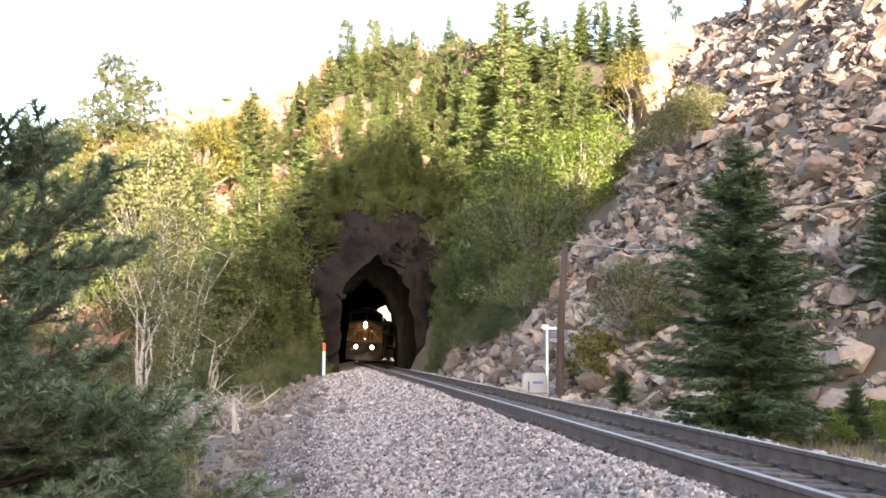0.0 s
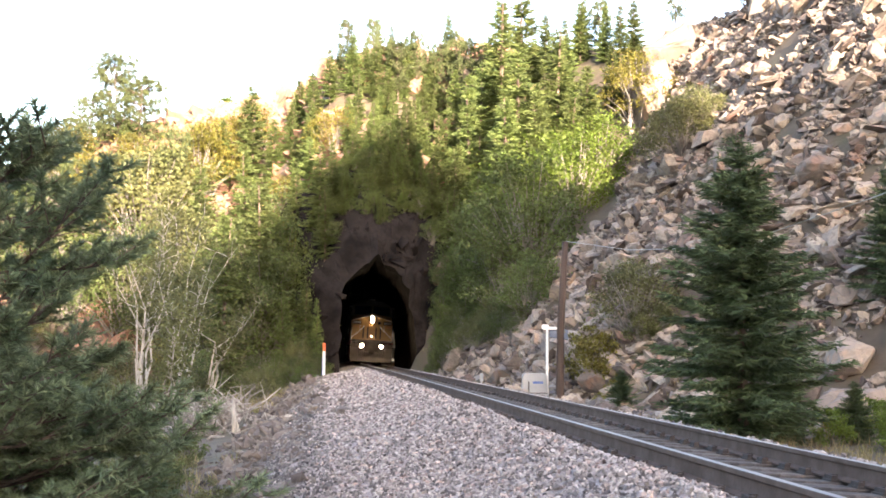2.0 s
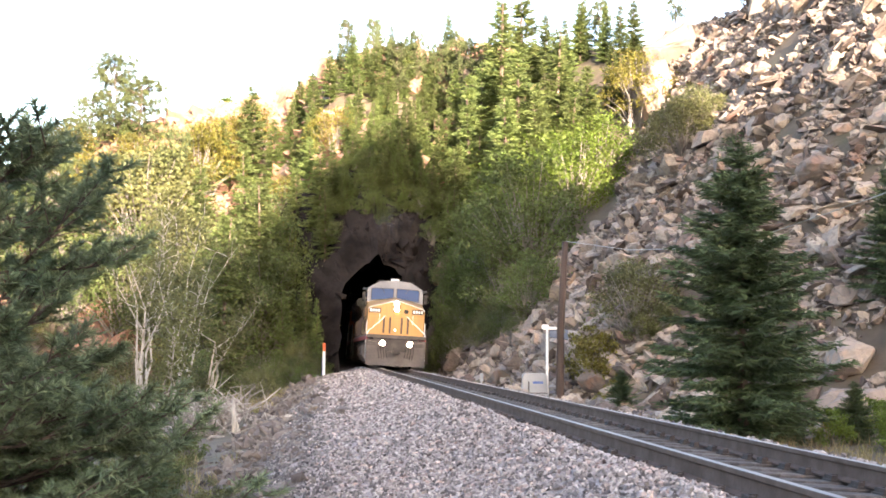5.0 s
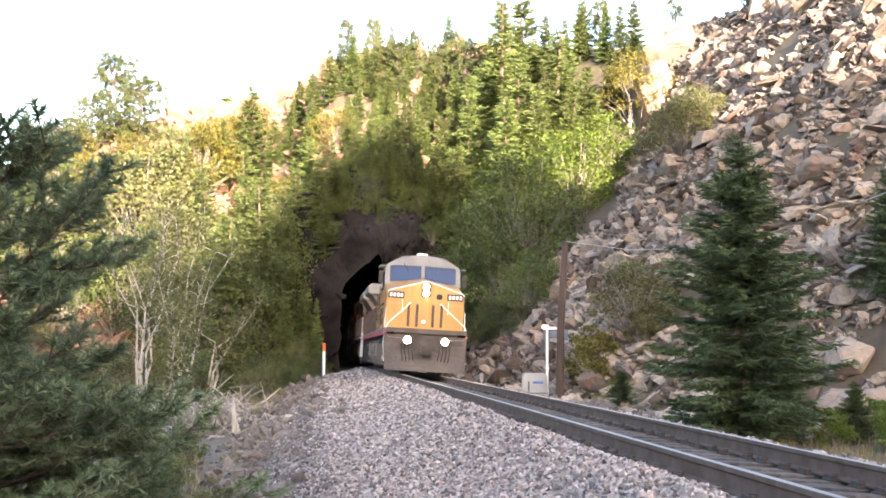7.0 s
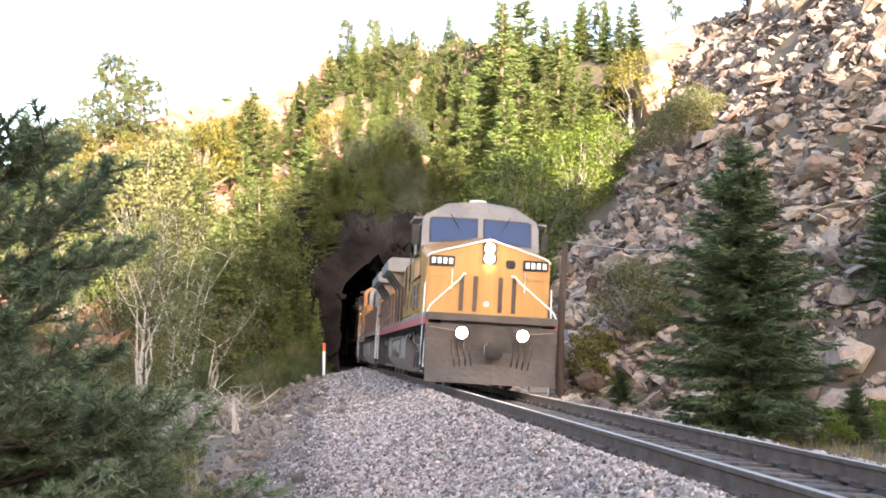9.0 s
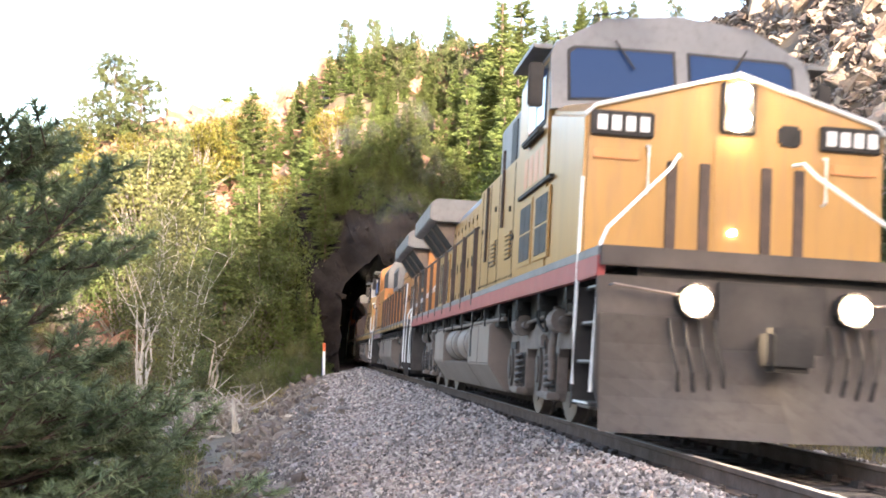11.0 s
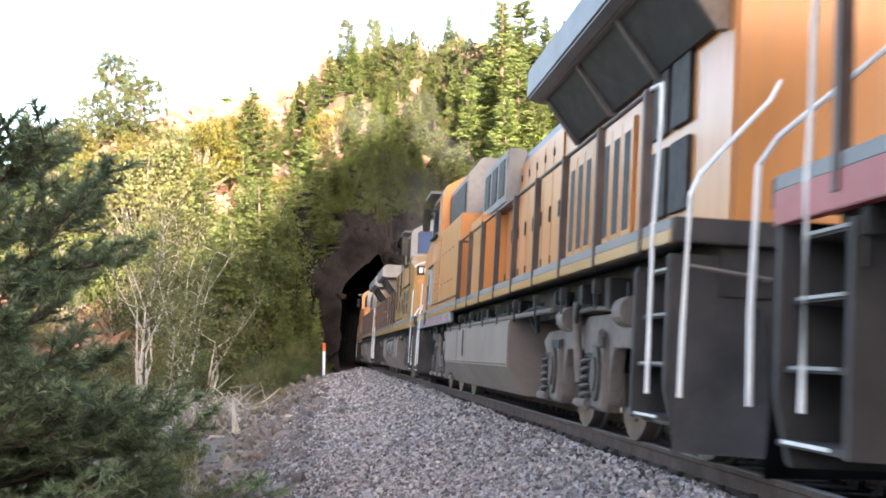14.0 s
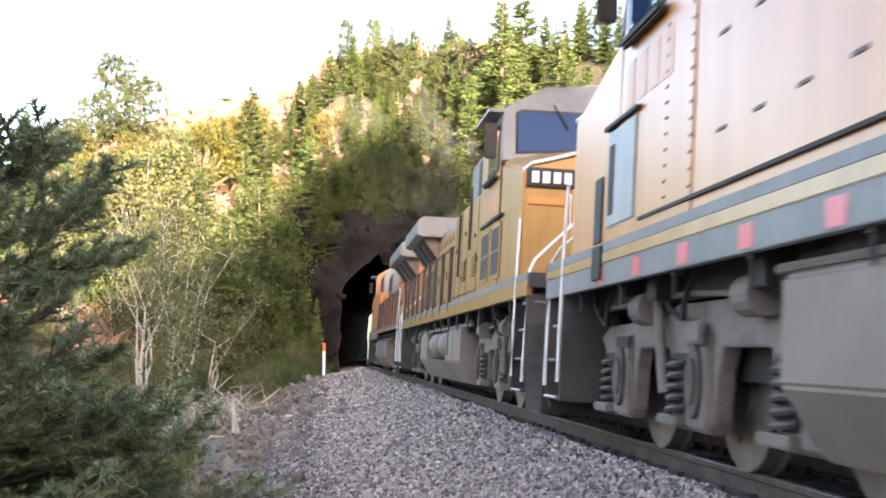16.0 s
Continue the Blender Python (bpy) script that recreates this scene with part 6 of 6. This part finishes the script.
def near_pine():
    """The young pine close by: long boughs set with brushes of needles."""
    rng = np.random.default_rng(5)
    t = thing("young_pine", "young dark green pine with bushy needles close to the track", "tree")
    H = 5.4
    paths, rad, P, D = [[(0, 0, -0.5), (0.02, 0, H * 0.5), (0.0, 0.05, H)]], [(0.09, 0.02)], [], []
    z = 0.5
    while z < H:
        f = z / H
        for b in range(rng.integers(5, 7)):
            a = rng.uniform(0, 6.28)
            r = (0.5 + 2.0 * (1 - f) ** 0.6) * rng.uniform(0.5, 1.12)
            rise = rng.uniform(0.15, 0.85)
            zb = z + rng.uniform(-0.2, 0.15)
            pts = [np.array([0, 0, zb])]
            for u in (0.33, 0.66, 1.0):
                pts.append(np.array([math.cos(a) * r * u, math.sin(a) * r * u, zb + r * rise * u * u]) + rng.normal(0, 0.04, 3))
            paths.append([tuple(p) for p in pts])
            rad.append((0.022, 0.006))
            twigs = [(pts[3], pts[3] - pts[2])]
            for j in range(int(7 + r * 8)):
                u = rng.uniform(0.3, 1)
                i0 = min(2, int(u * 3))
                p = pts[i0] + (pts[i0 + 1] - pts[i0]) * (u * 3 - i0)
                aa = a + rng.choice([-1, 1]) * rng.uniform(0.4, 1.0)
                d = np.array([math.cos(aa), math.sin(aa), rng.uniform(0.1, 1.3)])
                e = p + d * rng.uniform(0.14, 0.40)
                paths.append([tuple(p), tuple(e)])
                rad.append((0.009, 0.005))
                twigs.append((e, d))
            for e, d in twigs:
                d = d / np.linalg.norm(d)
                k = 60
                back = rng.uniform(0, 0.20, k)
                P.append(e[None] - d[None] * back[:, None])
                D.append(d[None] * 0.75 + rng.normal(0, 0.62, (k, 3)))
        z += rng.uniform(0.20, 0.32)
    P, D = np.concatenate(P), np.concatenate(D)
    L = rng.uniform(0.09, 0.17, len(P))
    V, F = blades(P, D, L, np.full(len(P), 0.019), rng)
    part("trunk", limbs(paths, rad, 5), M_BARK, t, "brown trunk and boughs")
    mesh_np("needles", V, F, M_NEARPINE, t)
    t.matrix_basis = Matrix.Translation((-4.1, 10.2, ground_z(-4.1, 10.2) - 0.1)) @ Matrix.Rotation(0.6, 4, "Z") @ Matrix.Diagonal((1.0, 1.0, 0.73, 1))
    return t


NEAR_PINE = near_pine()
_m = Matrix.Translation((-4.2, 10.8, ground_z(-4.2, 10.8) - 0.2)) @ Matrix.Rotation(2.2, 4, "Z") @ Matrix.Diagonal((0.75, 0.75, 0.50, 1))
copy_thing(NEAR_PINE, _m)
_m = Matrix.Translation((-4.35, 11.4, ground_z(-4.35, 11.4) - 0.2)) @ Matrix.Rotation(4.0, 4, "Z") @ Matrix.Diagonal((0.85, 0.85, 0.62, 1))
copy_thing(NEAR_PINE, _m)


# ---------------------------------------------------------------- loose ballast, grass
def build_ballast_stones():
    spans = ((7.5, 16.0, 520, 0.027), (16.0, 26.0, 220, 0.036), (26.0, 45.0, 72, 0.054), (45.0, 68.0, 24, 0.07))
    P, S = [], []
    for y0, y1, dens, r in spans:
        n = int((y1 - y0) * 6.6 * dens)
        y, o = RNG.uniform(y0, y1, n), RNG.uniform(-4.9, 1.6, n)
        s = np.interp(-y, -TY, SS)
        keep = (np.abs(o) > 0.85) & ((o > -3.6) | (RNG.random(n) < np.clip((o + 4.85) / 0.4, 0, 1)))
        for yy, oo, ss in zip(y[keep], o[keep], s[keep]):
            P.append(canted(ss, oo, ballast_z(ss, oo) + r * 0.25))
        S.append(r * RNG.uniform(0.6, 1.35, int(keep.sum())))
    # stones spilt on the far side of the far rail
    n = 5000
    y, o = RNG.uniform(8, 60, n), RNG.uniform(1.2, 2.4, n)
    s = np.interp(-y, -TY, SS)
    for oo, ss in zip(o, s):
        P.append(canted(ss, oo, ballast_z(ss, oo) + 0.02))
    S.append(0.045 * RNG.uniform(0.6, 1.3, n))
    P, S = np.array(P), np.concatenate(S)
    o = (P[:, 0] - centre_x(P[:, 1])) * 0.995
    dirty = RNG.random(len(P)) < np.clip((-3.45 - o) / 0.6, 0, 0.9)
    V, F = scatter(STONES, P[dirty], S[dirty], RNG, 180, 0.3)
    tagged(mesh_np("shoulder_stones", V, F, M_DIRTY), "dark dusty crushed stones down the flank of the ballast", "ballast", kind="stuff")
    V, F = scatter(STONES, P[~dirty], S[~dirty], RNG, 180, 0.3)
    tagged(mesh_np("ballast_stones", V, F, M_BALLAST), "loose grey, white and pink crushed ballast stones", "ballast", kind="stuff")


build_ballast_stones()


def build_bank_rubble():
    """Dark stones and clods where the shoulder runs out into the bank."""
    n = 5200
    y = RNG.uniform(9, 68, n)
    o = RNG.normal(-4.95, 0.6, n)
    x = centre_x(y) + o
    z = height(x, y)
    zb = np.array([canted(float(s_), float(o_), ballast_z(float(s_), float(o_)))[2] if o_ > -4.8 else -9 for s_, o_ in zip(np.interp(-y, -TY, SS), o)])
    size = np.clip(0.03 + RNG.exponential(0.03, n), 0.03, 0.2) * (0.7 + y / 60)
    V, F = scatter(ROCKS, np.stack([x, y, np.maximum(z, zb) + size * 0.2], -1), size, RNG, 60, 0.4)
    tagged(mesh_np("bank_rubble", V, F, M_RUBBLE), "dark brown clods and stones at the edge of the ballast", "rubble", kind="stuff")


build_bank_rubble()


def build_grass():
    n = 17000
    y = RNG.uniform(9, 75, n)
    o = np.where(RNG.random(n) < 0.7, RNG.uniform(-12, -5.3, n), RNG.uniform(2.4, 8, n))
    x = centre_x(y) + o
    d = toe_distance(x, y)
    clump = rough_noise(x, y, 1.6, 31.0)
    keep = (d < 1.0) & (clump > -0.05) & ~((o < 0) & (y > 24) & (y < 40) & (o > -9.5))
    x, y = x[keep], y[keep]
    z = height(x, y)
    k = 6
    P = np.repeat(np.stack([x, y, z - 0.03], -1), k, 0) + RNG.normal(0, 0.06, (len(x) * k, 3)) * (1, 1, 0.2)
    D = RNG.normal(0, 0.42, P.shape) + (0, 0, 1)
    L = RNG.uniform(0.10, 0.42, len(P))
    V, F = blades(P, D, L, np.full(len(P), 0.022), RNG)
    tagged(mesh_np("dry_grass", V, F, M_GRASS), "dry straw-coloured grass and weeds along the bank", "grass", kind="stuff")


build_grass()

# ---------------------------------------------------------------- line-side things
M_POLE = material("creosoted_pole", [(0.032, 0.021, 0.017), (0.065, 0.043, 0.033)], 4, bump=0.4, stretch=(3, 3, 0.3))
M_PANEL = material("solar_panel", [(0.10, 0.11, 0.13), (0.16, 0.17, 0.19)], 3, rough=0.25, bump=0)
M_ORANGE = material("orange_tip", [(0.55, 0.10, 0.03), (0.65, 0.14, 0.05)], 3, rough=0.5, bump=0)
M_BLUE = material("blue_plate", [(0.05, 0.09, 0.25), (0.08, 0.13, 0.32)], 3, rough=0.5, bump=0)


def lineside():
    x, y = 4.05, 41.0
    z = ground_z(x, y)
    ob = part("utility_pole", limbs([[(0, 0, -0.4), (0.03, 0, 2.8), (0.20, 0.02, 5.75)]], [(0.15, 0.11)], 12), M_POLE, smooth=True)
    ob.matrix_basis = Matrix.Translation((x, y, z))
    tagged(ob, "weathered dark brown wooden utility pole beside the track", "pole")
    x, y = 3.25, 42.0
    z = ground_z(x, y)
    c = thing("signal_cabinet", "silver metal equipment cabinet on a concrete base", "cabinet", m=Matrix.Translation((x, y, z)))
    part("base", boxed(-0.52, 0.52, -0.35, 0.35, -0.5, 0.12, 0.02), M_METALBOX, c, "pale concrete base")
    part("body", prism([(-0.48, 0.12), (0.48, 0.12), (0.42, 1.06), (0.36, 1.14), (-0.36, 1.14), (-0.42, 1.06)], -0.32, 0.32, "y", 0.012), M_METALBOX, c, "silver metal body")
    dr = part("door", boxed(-0.38, 0.38, -0.345, -0.322, 0.22, 0.98, 0.01), M_METALBOX, c)
    part("handle", boxed(-0.24, -0.20, -0.375, -0.345, 0.46, 0.86), M_DARK, dr, "dark handle bar")
    part("label_bar", boxed(-0.08, 0.28, -0.35, -0.3455, 0.78, 0.86), M_BLUE, dr, "bluish plain bar")
    part("door_rail", boxed(-0.42, 0.42, -0.36, -0.345, 0.44, 0.47), M_DARK, dr)
    x, y = 3.72, 42.2
    z = ground_z(x, y)
    m = thing("solar_mast", "slim pale mast with a small solar panel", "mast", m=Matrix.Translation((x, y, z)))
    part("mast_pole", limbs([[(0, 0, -0.3), (0, 0, 2.85)]], [(0.05, 0.045)], 10), M_WHITE, m)
    part("cross_arm", boxed(-0.18, 0.5, -0.04, 0.04, 2.74, 2.84, 0.01), M_WHITE, m)
    part("lamp_head", boxed(-0.20, 0.06, -0.10, 0.10, 2.78, 2.92, 0.03), M_WHITE, m)
    bm = boxed(-0.34, 0.34, -0.24, 0.24, -0.02, 0.02, 0.006)
    bmesh.ops.transform(bm, matrix=Matrix.Translation((0.42, 0, 2.60)) @ Matrix.Rotation(radians(48), 4, "X") @ Matrix.Rotation(radians(12), 4, "Y"), verts=bm.verts)
    part("solar_panel", bm, M_PANEL, m, "grey tilted solar panel")
    x, y = -6.55, 66.0
    z = ground_z(x, y) + 0.1
    p = thing("marker_post", "white marker post with an orange tip beside the ballast", "marker post", m=Matrix.Translation((x, y, z)))
    part("post", boxed(-0.07, 0.07, -0.05, 0.05, -0.3, 1.55, 0.01), M_WHITE, p)
    part("tip", boxed(-0.075, 0.075, -0.055, 0.055, 1.55, 2.0, 0.01), M_ORANGE, p, "orange-red tip")
    part("plate", boxed(-0.12, -0.07, -0.06, 0.06, 0.25, 1.2), M_BLUE, p, "blue side plate")
    for x, y, h in ((1.72, 52.0, 0.75), (0.6, 60.0, 0.45)):
        z = ground_z(x, y)
        p = thing("track_sign", "small pale sign on a short post", "sign", "small line-side signs", Matrix.Translation((x, y, z)))
        part("post", boxed(-0.03, 0.03, -0.03, 0.03, -0.3, h, 0.005), M_METALBOX, p)
        part("plate", boxed(-0.08, 0.08, -0.05, -0.03, h - 0.22, h + 0.12, 0.005), M_METALBOX, p, "pale plate")


lineside()


def overhead_wire():
    cu = [(4.27, 41.0, 4.72), (5.7, 36.0, 4.0), (7.2, 30.0, 3.55), (8.2, 22.0, 3.85), (9.6, 12.0, 5.1)]
    ob = part("overhead_wire", tube(cu, 0.011, 5), M_METALBOX)
    tagged(ob, "thin pale wire strung from the utility pole", "wire")


overhead_wire()


# ---------------------------------------------------------------- exhaust haze
M_SMOKE = bpy.data.materials.new("exhaust_haze")
M_SMOKE.use_nodes = True
_n, _l = M_SMOKE.node_tree.nodes, M_SMOKE.node_tree.links
_t = _n.new("ShaderNodeBsdfTransparent")
_d = _n.new("ShaderNodeBsdfDiffuse")
_d.inputs["Color"].default_value = (0.10, 0.10, 0.105, 1)
_x = _n.new("ShaderNodeMixShader")
_no = _n.new("ShaderNodeTexNoise")
_no.inputs["Scale"].default_value, _no.inputs["Detail"].default_value = 1.1, 4
_co = _n.new("ShaderNodeTexCoord")
_l.new(_co.outputs["Object"], _no.inputs["Vector"])
_r = _n.new("ShaderNodeMapRange")
_r.inputs["From Min"].default_value, _r.inputs["From Max"].default_value = 0.36, 0.70
_r.inputs["To Min"].default_value, _r.inputs["To Max"].default_value = 0.0, 0.20
_l.new(_no.outputs["Fac"], _r.inputs["Value"])
_l.new(_r.outputs[0], _x.inputs[0])
_l.new(_t.outputs[0], _x.inputs[1])
_l.new(_d.outputs[0], _x.inputs[2])
_l.new(_x.outputs[0], _n["Material Output"].inputs["Surface"])


def smoke_puffs():
    rng = np.random.default_rng(15)
    bm = bmesh.new()
    bmesh.ops.create_icosphere(bm, subdivisions=3, radius=1.0)
    for v in bm.verts:
        v.co *= 1 + 0.35 * noise.fractal(v.co * 1.3, 1.0, 2.0, 4)
    me = bpy.data.meshes.new("smoke_puff")
    bm.to_mesh(me)
    bm.free()
    me.materials.append(M_SMOKE)
    me.polygons.foreach_set("use_smooth", [True] * len(me.polygons))
    out = []
    for k in range(8):
        ob = new("smoke_puff", me)
        ob.scale = (1.3 + 0.14 * k,) * 3
        tagged(ob, "thin drifting puff of dark diesel exhaust", "smoke", "exhaust puffs")
        out.append((ob, 3.4 + 0.95 * k, rng.uniform(-1.2, 1.6), 1.25 - 0.14 * k, rng.uniform(0, 6.28), rng.uniform(0.0, 0.3)))
    return out


PUFFS = smoke_puffs()


def puff_path(t, start, side, lift, turn, drift):
    """Comes out over the train at the tunnel mouth and rises along the hillside."""
    u = max(0.0, t - start)
    out = min(u / 1.4, 1.0)
    out = out * out * (3 - 2 * out)
    x, y, z = beside(PORTAL_S - 24 + out * 25.0, BORE_SHIFT + side * (0.35 + 0.25 * min(u, 6)), 10.0 - 4.0 * out)
    v = max(0.0, u - 0.9)
    up = lift * 9.5 * (1 - math.exp(-v / 3.2))
    return pose(x + drift * v, y + 0.80 * up, z + up, 0, 0, math.degrees(turn) + 9 * u)
def motions():
    for i, loco in enumerate(LOCOS):
        walk(loco, [(t * 0.5, train_pose(i, t * 0.5)) for t in range(33)])
        way = -1 if TURNED[i] else 1
        for w in SETS[i]:
            x = w.location.x
            walk(w, [(k / 15, pose(x, 0, WHEEL_R) @ Matrix.Rotation(way * front_at(k / 15) / WHEEL_R, 4, "Y")) for k in range(241)])
    for ob, start, side, lift, turn, drift in PUFFS:
        walk(ob, [(t * 0.5, puff_path(t * 0.5, start, side, lift, turn, drift)) for t in range(33)])


motions()
